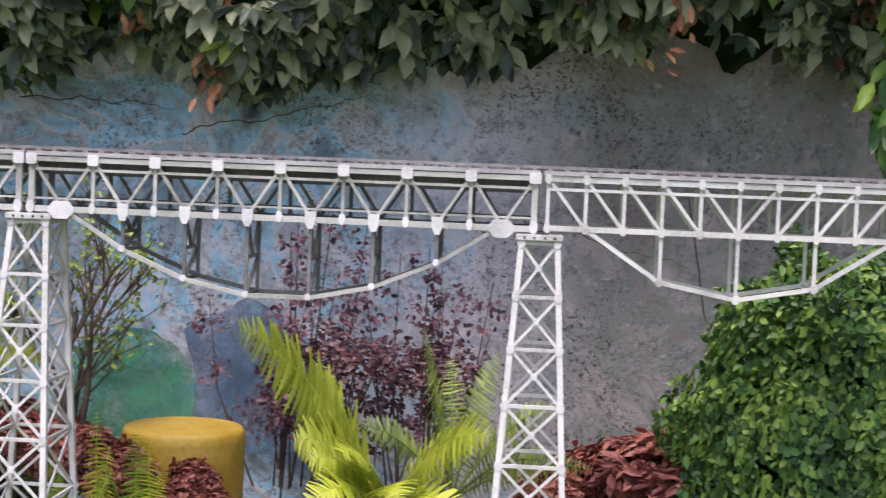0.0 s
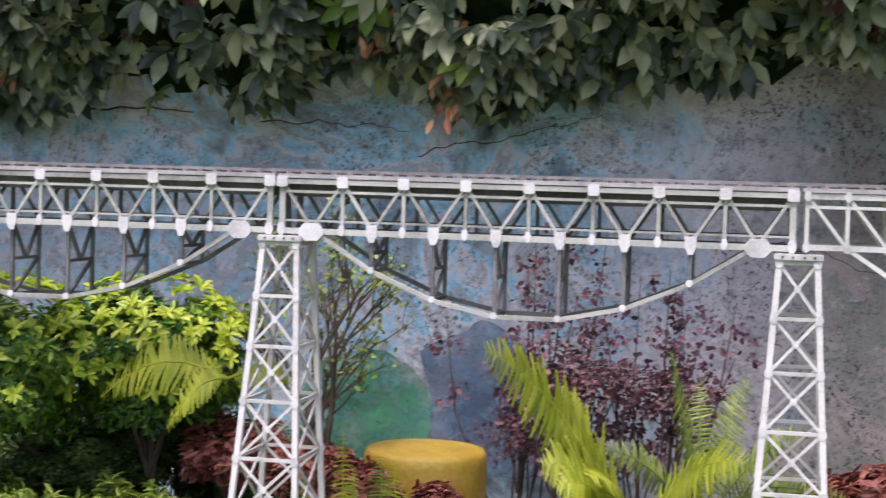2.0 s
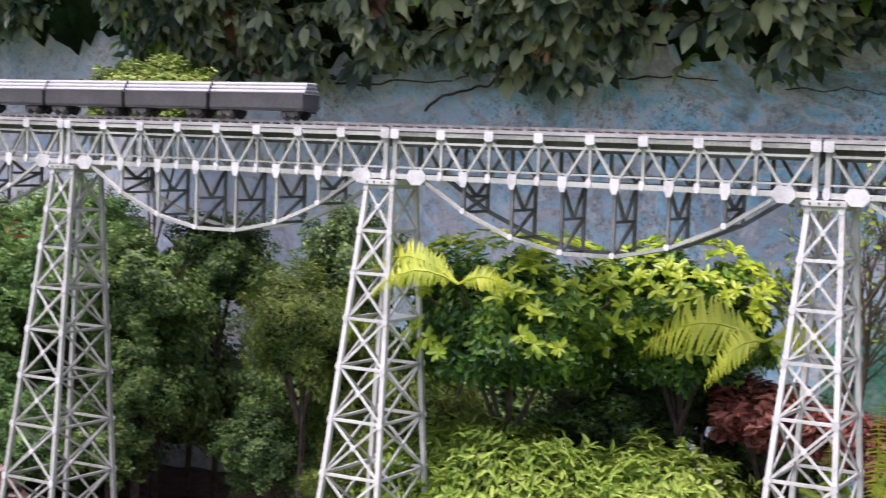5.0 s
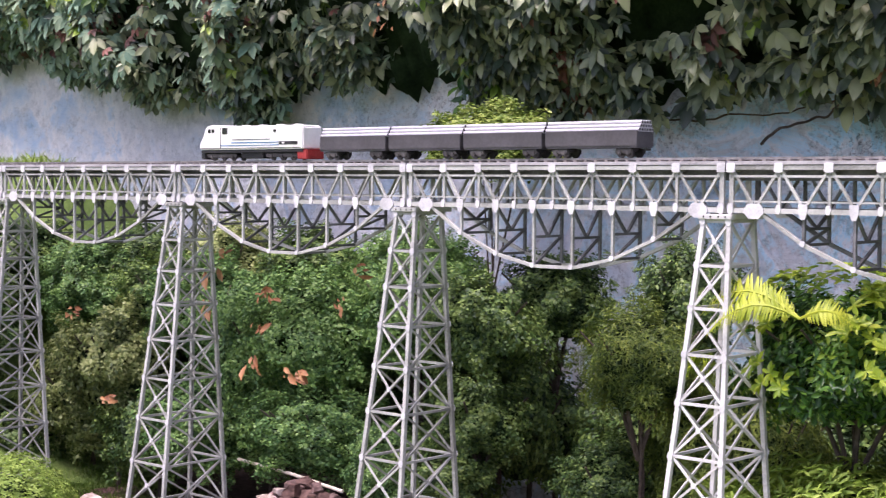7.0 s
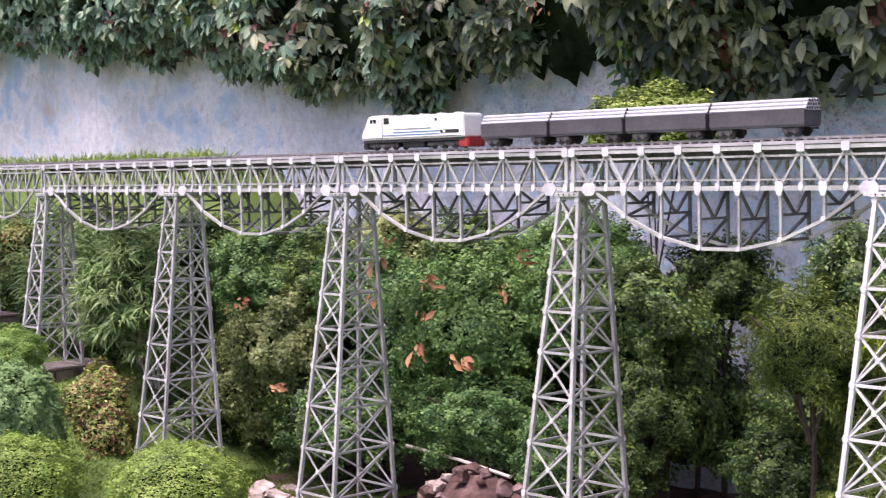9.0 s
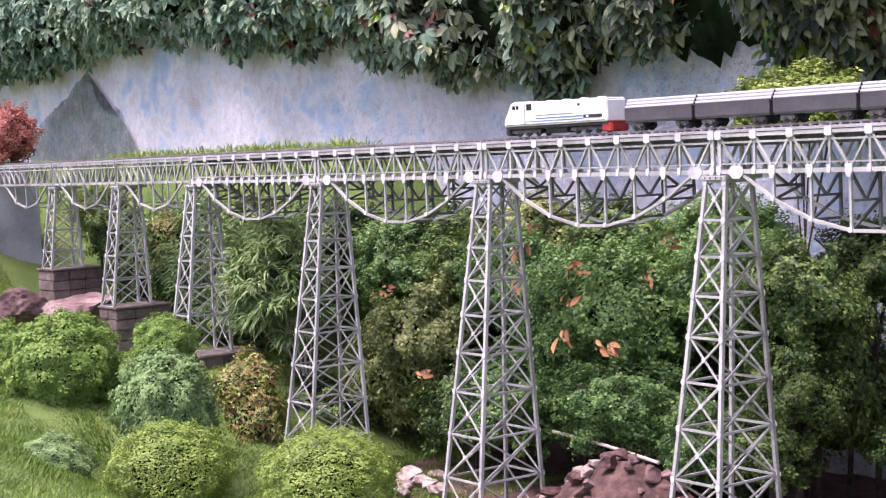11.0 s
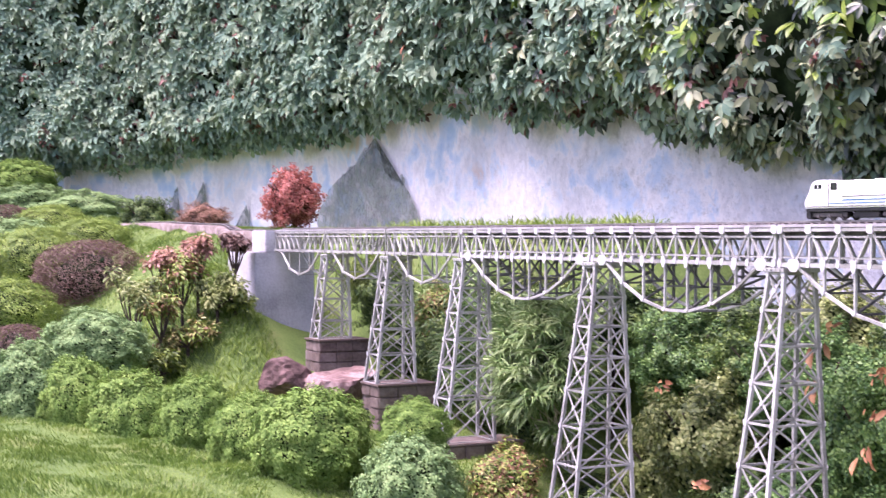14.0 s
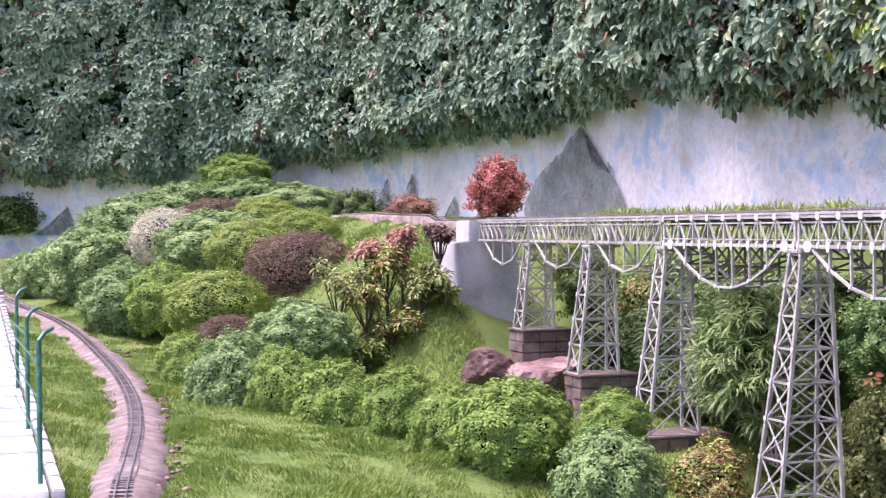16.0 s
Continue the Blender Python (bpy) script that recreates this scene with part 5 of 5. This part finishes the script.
def bare_tree(x, y, z, seed):
    rng = random.Random(seed)
    ob = thing("twiggy_tree", (x, y, z), "thin twiggy sapling with few small leaves", "sapling")
    tips = []

    def grow(p, d, length, r, depth):
        q = p + d * length
        bm = bmesh.new()
        tube(bm, [p, (p + q) / 2 + Vector((rng.uniform(-1, 1), rng.uniform(-1, 1), 0)) * length * .06, q], [r, r * .85, r * .65], 5)
        part("branch", bm, BARK, ob)
        tips.append(q)
        if depth:
            for _ in range(3 if depth > 2 else 2):
                e = (d + Vector((rng.uniform(-1, 1), rng.uniform(-.5, .5), rng.uniform(-.1, .7))) * .85).normalized()
                grow(p.lerp(q, rng.uniform(.4, 1)), e, length * rng.uniform(.5, .75), r * .6, depth - 1)

    grow(Vector((0, 0, 0)), Vector((.08, 0, 1)), .5, .014, 4)
    P = np.array([tuple(t) for t in tips for _ in range(2)])
    rg = np.random.default_rng(seed)
    P = P + rg.normal(size=P.shape) * .02
    part("leaves", leaf_mesh("leaves", P, np.tile([0, -1, .6], (len(P), 1)), rg.normal(size=P.shape), rg.uniform(.018, .034, len(P)), OVAL, F_OLIVE, rg, .6), F_OLIVE, ob)


def build_grass():
    rng = np.random.default_rng(9)
    n = 450000
    x = -6.0 - 15.0 * rng.random(n) ** 1.35
    y = rng.uniform(-4.08, 1.0, n)
    keep = np.abs(y - np.interp(x, [-25.27, -20.62, -17.98, -15.14, -12.94, -11.16, -9.69, -8.75, -5.47], [-4.81, -3.86, -3.45, -3.32, -3.34, -3.47, -3.66, -3.79, -4.24])) > .1
    keep &= (x < -7.4) | (y < -2.0)
    x, y = x[keep], y[keep]
    tr = (x > END_X - .1) & (x < END_X + 1.1) & (y > -.12)
    x, y = x[~tr], y[~tr]
    z = ground_at(x, y) + np.array([unevenness(a, b) for a, b in zip(x.tolist(), y.tolist())]) - .004
    P = np.stack([x, y, z], 1)
    up = np.stack([rng.normal(size=len(x)) * .5, rng.normal(size=len(x)) * .5, np.ones(len(x))], 1)
    sway = np.stack([np.sin(x * 2.3 + 3 * np.sin(y * 1.9)), np.cos(y * 3.1 + 2 * np.sin(x * 1.3)), 0 * x], 1)
    up = up + .6 * sway
    nrm = np.cross(up, rng.normal(size=up.shape))
    tall = 1 + .45 * np.sin(x * 3.7 + 2 * np.sin(y * 4.1)) * np.sin(y * 5.3 + np.sin(x * 2.9))
    me = leaf_mesh("grass", P, nrm, up, rng.uniform(.022, .046, len(x)) * tall, ([(-.09, 0, 0), (.09, 0, 0), (0, 1, .2)], [(0, 1, 2)]), F_GRASS, rng, .1)
    tagged(new("grass", me), "short bright green lawn grass", "grass", kind="stuff")
    x = rng.uniform(-15.5, -10.6, 3200)
    y = rng.uniform(1.1, 1.9, 3200)
    x = np.concatenate([x, rng.uniform(-15.3, -13.2, 3000)])
    y = np.concatenate([y, rng.uniform(-1.3, -.2, 3000)])
    P = np.stack([x, y, ground_at(x, y) + np.array([unevenness(a, b) for a, b in zip(x.tolist(), y.tolist())]) - .01], 1)
    up = np.stack([rng.normal(size=len(x)) * .6, rng.normal(size=len(x)) * .6, np.ones(len(x))], 1)
    me = leaf_mesh("tall_grass", P, np.cross(up, rng.normal(size=up.shape)), up, rng.uniform(.05, .13, len(x)), BLADE, F_LIME, rng, .1)
    tagged(new("tall_grass", me), "tufts of taller yellow-green grass and weeds", "grass", kind="stuff")


# ---- setting ----
build_ground()
build_wall()
build_bridge()
build_abutment()
build_embankment()
pedestal(PIERS[8], 1.42, 1.682, .17, .22, False, "brown stone base under the short tower")
pedestal(PIERS[7], 1.0, 1.422, .165, .24, True, "brown stone base with an arched opening")
pedestal(PIERS[6], 0.85, 1.132, .17, .3, False, "low brown stone base under the tower")

# ---- creepers ----
for i, (u0, u1) in enumerate(zip(np.arange(-1.0, 23, 2.0), np.arange(1.0, 25, 2.0))):
    creeper(u0, u1, 5.2 if u0 < 13 else 6.4, 300 if u0 < 9 else 420, .16 if u0 < 9 else .135, 20 + i, "dense green creeper hanging over the wall")
for i, (u0, u1) in enumerate(zip(np.arange(23.0, 45, 3.0), np.arange(26.0, 48, 3.0))):
    creeper(u0, u1, 8.2, 470, .135, 50 + i, "distant dense green creeper covering the wall")
strand(-7.05, .5, 3.5, 3.95, 4, F_DRY, .07, "drooping strand of pinkish dry leaves", 12)
strand(-6.35, .5, 3.0, 3.9, 5, F_LIME2, .13, "bright green strand of creeper leaves", 34)
strand(-1.51, .4, 2.9, 3.35, 6, F_DRY, .1, "hanging tuft of dry orange leaves", 22)
strand(-1.84, .4, 3.2, 3.5, 7, F_DRY, .09, "hanging tuft of dry orange leaves", 14)
strand(0.54, .45, 3.1, 3.5, 8, F_DRY, .09, "hanging tuft of dry red leaves", 18)
strand(1.50, .5, 2.8, 3.5, 9, F_LIME2, .15, "bright green strand of creeper leaves", 30)
strand(-3.70, .4, 3.05, 3.4, 10, F_DRY, .09, "hanging tuft of dry red leaves", 14)
for k, x in enumerate((-17.5, -15.2, -20.5, -13.2)):
    strand(x, .55, 4.3, 4.7, 30 + k, F_DRY, .12, "hanging tuft of dry red leaves", 8)

# ---- plants behind the bridge ----
for row in (
    ("conifer", 1.23, 0.75, 1.50, .68, .95, 2), ("coleus", 0.47, 0.85, 1.46, .28, .2, 1), ("coleus", 0.18, 1.00, 1.34, .22, .18, 2),
    ("glossy", -3.22, 0.55, 1.78, .62, .38, 1), ("glossy", -2.55, 0.85, 1.84, .42, .32, 2), ("needle", -3.10, 0.45, 1.08, .7, .34, 1), ("needle", -2.50, 0.50, 1.08, .42, .32, 2),
    ("coleus", -2.19, 0.90, 1.49, .24, .14, 3), ("coleus", -1.86, 0.80, 1.45, .16, .13, 4), ("coleus", -1.27, 0.62, 1.25, .17, .13, 5),
    ("olive", -4.50, 0.85, 1.64, .38, .38, 1), ("olive", -4.30, 1.10, 1.25, .36, .5, 2), ("dark", -5.55, 0.85, 1.74, .4, .38, 1), ("dark", -5.45, 0.75, 1.28, .34, .3, 2), ("dark", -4.65, 1.50, 1.90, .35, .4, 3),
    ("juniper", -6.75, 0.80, 1.60, .52, .46, 1), ("juniper", -7.25, 0.90, 1.45, .55, .55, 2), ("juniper", -6.55, 0.65, 1.10, .5, .35, 3), ("juniper", -7.90, 1.00, 1.70, .5, .4, 1),
    ("variegated", -8.62, 0.76, 1.30, .5, .5, 1), ("variegated", -9.05, 0.86, 1.02, .5, .5, 2), ("dark", -8.41, 1.07, 1.73, .5, .4, 4), ("juniper", -9.47, 1.18, 1.75, .5, .4, 2),
    ("croton", -9.65, -0.12, 1.0, .36, .26, 1), ("croton", -9.4, -0.2, 0.78, .3, .3, 2),
    ("juniper", -7.60, 0.70, 1.00, .5, .4, 1), ("juniper", -6.20, 1.10, 1.75, .45, .45, 2), ("dark", -5.70, 1.20, 1.30, .45, .6, 3), ("olive", -3.95, 1.10, 1.20, .4, .55, 1), ("dark", -8.08, 0.69, 0.94, .45, .4, 1), ("dark", -9.58, 0.56, 0.70, .5, .35, 2), ("dark", -11.15, 0.91, 0.89, .6, .4, 5),
    ("dark", -3.90, 1.60, 1.10, .5, .5, 4), ("dark", -4.90, 1.60, 1.00, .5, .5, 5), ("dark", -5.80, 1.60, 1.10, .5, .5, 1), ("juniper", -6.80, 1.60, 1.30, .6, .6, 3), ("dark", -7.80, 1.60, 1.30, .6, .6, 2), ("dark", -8.74, 1.48, 1.34, .6, .6, 3), ("dark", -6.10, 1.00, 0.80, .4, .4, 4), ("olive", -4.05, 0.70, 0.95, .3, .3, 1),
    ("dark", -10.21, 1.04, 1.97, .5, .36, 2), ("variegated", -11.15, 1.07, 1.97, .5, .36, 1), ("dark", -11.99, 1.19, 1.99, .45, .34, 3), ("dark", -12.94, 1.17, 2.03, .4, .28, 4), ("juniper", -6.60, 1.50, 1.95, .5, .36, 2), ("dark", -7.50, 1.50, 1.95, .5, .36, 1), ("variegated", -8.32, 1.49, 1.94, .5, .36, 2), ("dark", -9.15, 1.44, 1.91, .5, .36, 5), ("dark", -5.60, 1.60, 1.85, .4, .36, 2),
    ("dark", -12.21, 0.83, 1.67, .45, .4, 5), ("dark", -5.6, 0.70, 0.98, .34, .28, 4), ("juniper", -6.0, 0.62, 0.95, .3, .3, 2), ("dark", -4.75, 0.95, 1.0, .32, .3, 3), ("dark", -13.55, 0.80, 1.95, .42, .4, 1), ("olive", -14.1, 0.85, 2.15, .36, .32, 2), ("dark", -12.95, 0.75, 1.6, .4, .4, 3), ("croton", -12.42, 0.79, 1.93, .3, .28, 3),
):
    kind, x, y, z, rx, rz, seed = row
    bush(kind, x, y, z, rx * 1.18, rz * 1.15, seed, ry=min(rx, .5))
bush("golden", -5.75, 1.2, 2.74, .56, .29, 5, ry=.34)
wall_shrub(-1.15, 1.80, 1.18, .75, 1.25, 11, 1)
bush("coleus", -1.59, 0.72, 1.36, .17, .17, 2)
bush("coleus", -1.72, 0.78, 1.42, .15, .16, 6)
bush("coleus", -1.3, 0.7, 1.36, .13, .12, 7)
for row in ((-.85, 1.62, 1.76, .42, .24, 3), (-.45, 1.6, 1.72, .34, .24, 4), (-1.15, 1.7, 1.5, .2, .26, 5)):
    bush("purple", *row, core=False)
wall_shrub(-0.54, 1.75, 1.19, .7, 1.1, 11, 2)
wall_shrub(-0.77, 1.55, 1.18, .8, .8, 8, 3)
reed_clump(-9.91, 0.38, 1.66, .5, .52, 1, 110)
reed_clump(-10.64, 0.65, 1.63, .5, .52, 2, 100)
reed_clump(-11.48, 0.69, 1.62, .45, .5, 3, 80)
reed_clump(-12.52, 0.94, 1.88, .45, .36, 4, 50)
fern(-0.52, 0.38, 1.37, [(178, .56, 1.0, .36, .25), (168, .4, .8, .34, .24), (200, .34, .56, .3, .22), (-150, .3, .45, .25, .2), (-120, .26, .5, .25, .18), (-20, .4, .62, .3, .2), (-75, .3, .36, .25, .15), (235, .42, .36, .3, .16), (-45, .42, .3, .25, .14), (25, .34, .5, .24, .13), (215, .2, .3, .2, .13)], "bright yellow-green fern with arching fronds")
fern(-0.3, 0.70, 1.36, [(150, .16, .76, .12, .11), (60, .3, .74, .2, .12), (20, .4, .6, .25, .13), (170, .4, .5, .25, .12), (-30, .45, .44, .25, .13), (100, .2, .7, .18, .1), (5, .52, .34, .2, .11)], "olive-green fern with thin upright fronds", F_OLIVE)
fern(-1.62, 0.5, 1.08, [(-84, .06, .64, .05, .085), (78, .08, .5, .06, .08), (-30, .22, .46, .14, .08), (-140, .16, .42, .12, .08)], "slender upright fern with narrow toothed fronds", F_FERN)
fern(-1.4, 0.46, 1.08, [(-95, .06, .56, .05, .08), (-160, .24, .44, .16, .08), (85, .08, .42, .06, .075)], "slender upright fern with narrow toothed fronds", F_FERN)
fern(-1.8, 0.52, 1.08, [(-85, .05, .46, .05, .08), (95, .06, .36, .05, .07)], "slender upright fern with narrow toothed fronds", F_NEEDLE)
fern(-2.02, 0.30, 1.87, [(180, .5, .22, .32, .19), (214, .22, .02, .2, .12), (5, .25, .12, .14, .1)], "yellow-green fern frond arching over the shrub", lean=.6)
fern(-3.16, -0.02, 2.02, [(178, .46, .32, .34, .12), (200, .36, .2, .28, .1), (160, .36, .24, .28, .1), (20, .2, .12, .14, .09)], "yellow-green fern frond reaching past the tower", lean=.7)
fern(-1.5, .62, 1.1, [(-88, .05, .52, .05, .1), (-140, .14, .46, .1, .1), (95, .05, .4, .05, .09), (-60, .12, .36, .1, .09)], "slender upright fern with narrow toothed fronds", F_NEEDLE)
cream_plant(-2.22, 0.50, 1.17, 1)
cream_plant(-2.32, 0.42, 1.10, 2, 5, .22)
for row in (("needle", -2.75, 0.40, 0.90, .55, .32, 3), ("needle", -3.35, 0.40, 0.90, .42, .32, 1), ("dark", -2.35, 1.50, 1.20, .45, .42, 2), ("dark", -3.20, 1.50, 1.25, .55, .42, 3), ("dark", -2.90, 1.10, 1.35, .5, .3, 5), ("dark", -2.62, 1.3, 1.5, .34, .34, 4)):
    bush(*row)
fern(-1.67, 0.42, 1.10, [(170, .1, .5, .1, .07), (20, .12, .46, .12, .07), (-10, .26, .38, .14, .07), (200, .22, .36, .14, .07), (-80, .16, .42, .14, .07)], "slender yellow-green fern beside the pot", F_NEEDLE)
yellow_block(-1.42, 1.00, 0.82, .25, .72)
bare_tree(-1.84, .75, 1.5, 3)
bare_tree(-1.86, .9, 1.3, 8)
bare_tree(-1.8, .82, 1.45, 5)
bare_tree(-1.92, .86, 1.2, 11)

# ---- lawn shrubs and the mound ----
for row in (
    ("clipped", -9.07, -1.00, 1.43, 0.20, 0.17), ("pale", -8.78, -1.16, 1.07, 0.3, 0.32), ("clipped", -10.17, -1.22, 1.22, 0.38, 0.32), ("clipped", -10.88, -1.42, 1.17, 0.27, 0.29),
    ("clipped", -11.50, -1.60, 1.22, 0.28, 0.30), ("clipped", -12.13, -1.92, 1.19, 0.34, 0.33), ("clipped", -12.53, -2.23, 1.26, 0.28, 0.34), ("pale", -12.91, -2.52, 1.29, 0.38, 0.40),
    ("pale", -13.66, -1.83, 1.64, 0.42, 0.28), ("brown", -14.70, -2.29, 1.56, 0.28, 0.20), ("clipped", -14.32, -2.71, 1.34, 0.27, 0.28),
):
    bush(*row[:4], row[4] * 1.2, row[5] * 1.34, seed=1 + int(-row[1] * 10) % 2, group="clipped shrubs")
for row in (
    ("lime", -16.20, -2.16, 1.81, 0.44, 0.32), ("brown", -16.78, -1.19, 2.14, 0.48, 0.36), ("lime", -17.81, -1.54, 2.32, 0.41, 0.32), ("lime", -18.12, -0.90, 2.50, 0.39, 0.26),
    ("pale", -18.70, -1.71, 2.34, 0.63, 0.40), ("clipped", -17.31, -2.54, 1.79, 0.33, 0.38), ("pale", -17.98, -2.89, 1.76, 0.40, 0.40), ("pale", -20.95, -2.95, 2.06, 0.62, 0.50),
    ("pale", -22.03, -3.39, 1.96, 0.50, 0.40), ("pale", -22.57, -3.73, 1.88, 0.32, 0.36), ("pale", -22.48, -2.29, 2.55, 0.68, 0.48), ("blossom", -20.14, -2.16, 2.44, 0.40, 0.38),
):
    bush(*row[:4], row[4] * 1.36, row[5] * 1.25, seed=1 + int(-row[1] * 10) % 2, group="mound shrubs")
for row in (
    ("brown", -21.09, -1.37, 2.70, 0.45, 0.24), ("pale", -22.91, -1.53, 2.81, 0.65, 0.38), ("pale", -23.10, -0.68, 2.93, 0.67, 0.34), ("pale", -21.09, -0.27, 2.87, 0.52, 0.28),
    ("clipped", -24.34, -0.55, 3.34, 0.48, 0.34), ("lime", -20.26, -0.89, 2.74, 0.36, 0.20), ("dark", -19.70, 0.15, 2.78, 0.34, 0.3), ("fartree", -28.30, -3.69, 2.81, 0.5, 0.42),
):
    bush(*row[:4], row[4] * 1.36, row[5] * 1.25, seed=1 + int(-row[1] * 10) % 2, group="mound shrubs")
bush("rust", -18.63, 0.57, 2.77, 0.42, 0.25, 2)
bush("red", -16.32, 0.86, 2.94, 0.42, 0.44, 1)
for row in ((-14.3, -1.36, 2.08, .26, 1, F_MIX), (-14.15, -1.15, 1.93, .2, 2, F_CROTON), (-14.35, -.9, 2.2, .28, 3, F_CROTON), (-14.4, -.74, 2.44, .15, 4, F_PINKTIP), (-14.5, -1.02, 2.36, .16, 5, F_PINKTIP),
            (-14.2, -.62, 2.06, .25, 6, F_MIX), (-14.1, -.92, 1.52, .24, 7, F_CROTON), (-14.5, -.36, 2.5, .12, 8, F_BROWN), (-13.9, -1.25, 1.46, .17, 9, F_OLIVE), (-14.2, -.45, 1.98, .14, 10, F_OLIVE)):
    croton_tree(*row)
bush("lime", -6.95, -1.15, 0.90, .4, .3, 3)
bush("lime", -7.85, -1.60, 0.90, .4, .3, 4)
bush("pale", -8.81, -1.91, 0.81, .3, .24, 1)
bush("lime", -9.24, -2.50, 0.83, .34, .22, 2)

# ---- rocks and small things ----
rk = random.Random(8)
for i in range(110):
    x, y = rk.uniform(-6.75, -5.5), rk.uniform(-.3, .3)
    r = rk.choice((.02, .028, .035, .045, .055))
    stone(x, y, float(ground_at(np.float64(x), np.float64(y))) + r * .25, r, 40 + i, rk.choice((ROCK, ROCK, ROCK, SOIL, SOIL, SOIL, PALEROCK)), label="broken pinkish-brown rock on the soil bank")
for i in range(8):
    x, y = rk.gauss(-7.8, .14), rk.uniform(-.1, .15)
    stone(x, y, float(ground_at(np.float64(x), np.float64(y))) + .04, rk.uniform(.035, .065), 120 + i, PALEROCK, label="pale weathered rock at the tower's foot")
for i in range(14):
    stone(-5.6 - .33 * i + .1 * math.sin(i * 5), .25 + .2 * math.sin(i * 3.3), .5, .03 + .015 * ((i * 7) % 3), i + 1, (ROCK, SOIL, PALEROCK)[i % 3])
stone(-8.04, 0.10, 0.56, .08, 21, PALEROCK, label="pale weathered rock at the tower's foot")
stone(-12.42, -0.2, 1.34, .27, 31, ROCK, "boulder", "large pinkish-brown boulder below the tower", .72)
stone(-12.78, -0.4, 1.38, .22, 33, ROCK, "boulder", "large pinkish-brown boulder below the tower", .72)
rr = random.Random(4)
for i, (x, z, big, turn) in enumerate(((-6.98, 2.03, 1.5, 2.5), (-7.02, 1.84, 1.3, 1.2), (-6.58, 1.93, 1.0, .4), (-6.59, 1.71, 1.0, -1.5), (-6.65, 1.55, 1.3, 2.0), (-6.31, 1.52, 1.3, .2), (-5.8, 2.08, .9, .1), (-5.95, 1.92, .8, .6), (-8.38, 1.71, 1.2, .1), (-8.03, 1.2, 1.4, -.1), (-6.92, 2.12, .9, -.3), (-6.5, 1.92, .9, .5), (-6.24, 1.5, 1.1, .8))):
    tuft = thing("dry_frond", (x, .24, z), "curled dry orange-brown leaf caught in the bush", "dry leaf", "dry fronds")
    n = 6
    P0 = np.array([[rr.uniform(-.04, .04), rr.uniform(-.05, .01), rr.uniform(-.03, .03)] for _ in range(n)])
    part("leaves", leaf_mesh("leaves", P0, np.tile([0, -1, .5], (n, 1)), np.tile([1, 0, -turn], (n, 1)), np.array([.15, .12, .1, .08, .06, .05]) * big * .6, LEAFLET, F_DRY, np.random.default_rng(i), .35), F_DRY, tuft)
for (x0, y0, z0), (x1, y1, z1) in (((-4.75, .15, .86), (-3.9, .3, .78)), ((-6.9, .35, .95), (-6.0, .3, .9))):
    bm = bmesh.new()
    tube(bm, [(x0, y0, z0), ((x0 + x1) / 2, y0, (z0 + z1) / 2), (x1, y1, z1)], .01, 8)
    tagged(part("bamboo_pole", bm, BAMBOO, None), "pale bamboo pole lying among the shrubs", "pole")
bm = bmesh.new()
tube(bm, [(-3.9 + .1 * i, .3, .8 + .02 * math.sin(i)) for i in range(6)], .012, 8)
tagged(part("garden_hose", bm, HOSE, None), "short length of green garden hose", "hose")
for k, (x0, z0, x1, z1) in enumerate(((-4.6, 2.75, -3.6, 3.2), (-4.1, 2.98, -2.9, 2.93), (.66, 2.55, .82, 1.72), (-5.5, 2.86, -4.0, 2.97), (-2.55, 2.9, -1.8, 2.87), (-1.75, 2.75, -.85, 2.98), (-.1, 2.4, .68, 2.2))):
    bm = bmesh.new()
    n = 40
    thick = .009 if k < 2 else (.005, .008, .004, .0035, .003)[k - 2]
    tube(bm, [(x0 + (x1 - x0) * i / n, WALL_Y - .06 - .02 * math.sin(i * .4), z0 + (z1 - z0) * i / n + .05 * noise.noise((i * .09, k * 3.7, 0)) + .02 * noise.noise((i * .35, k * 2.3, 5))) for i in range(n + 1)], [thick * (1 - .6 * i / n) for i in range(n + 1)], 6)
    tagged(part("bare_vine", bm, BARK, None), "bare dark creeper stem on the wall", "climbing plant")

build_train()
miniature_track()
fence_post(-8.77, -4.18, .76)
fence_post(-10.65, -4.17, .74)
fence_post(-12.75, -4.17, .74)
paving()
build_grass()
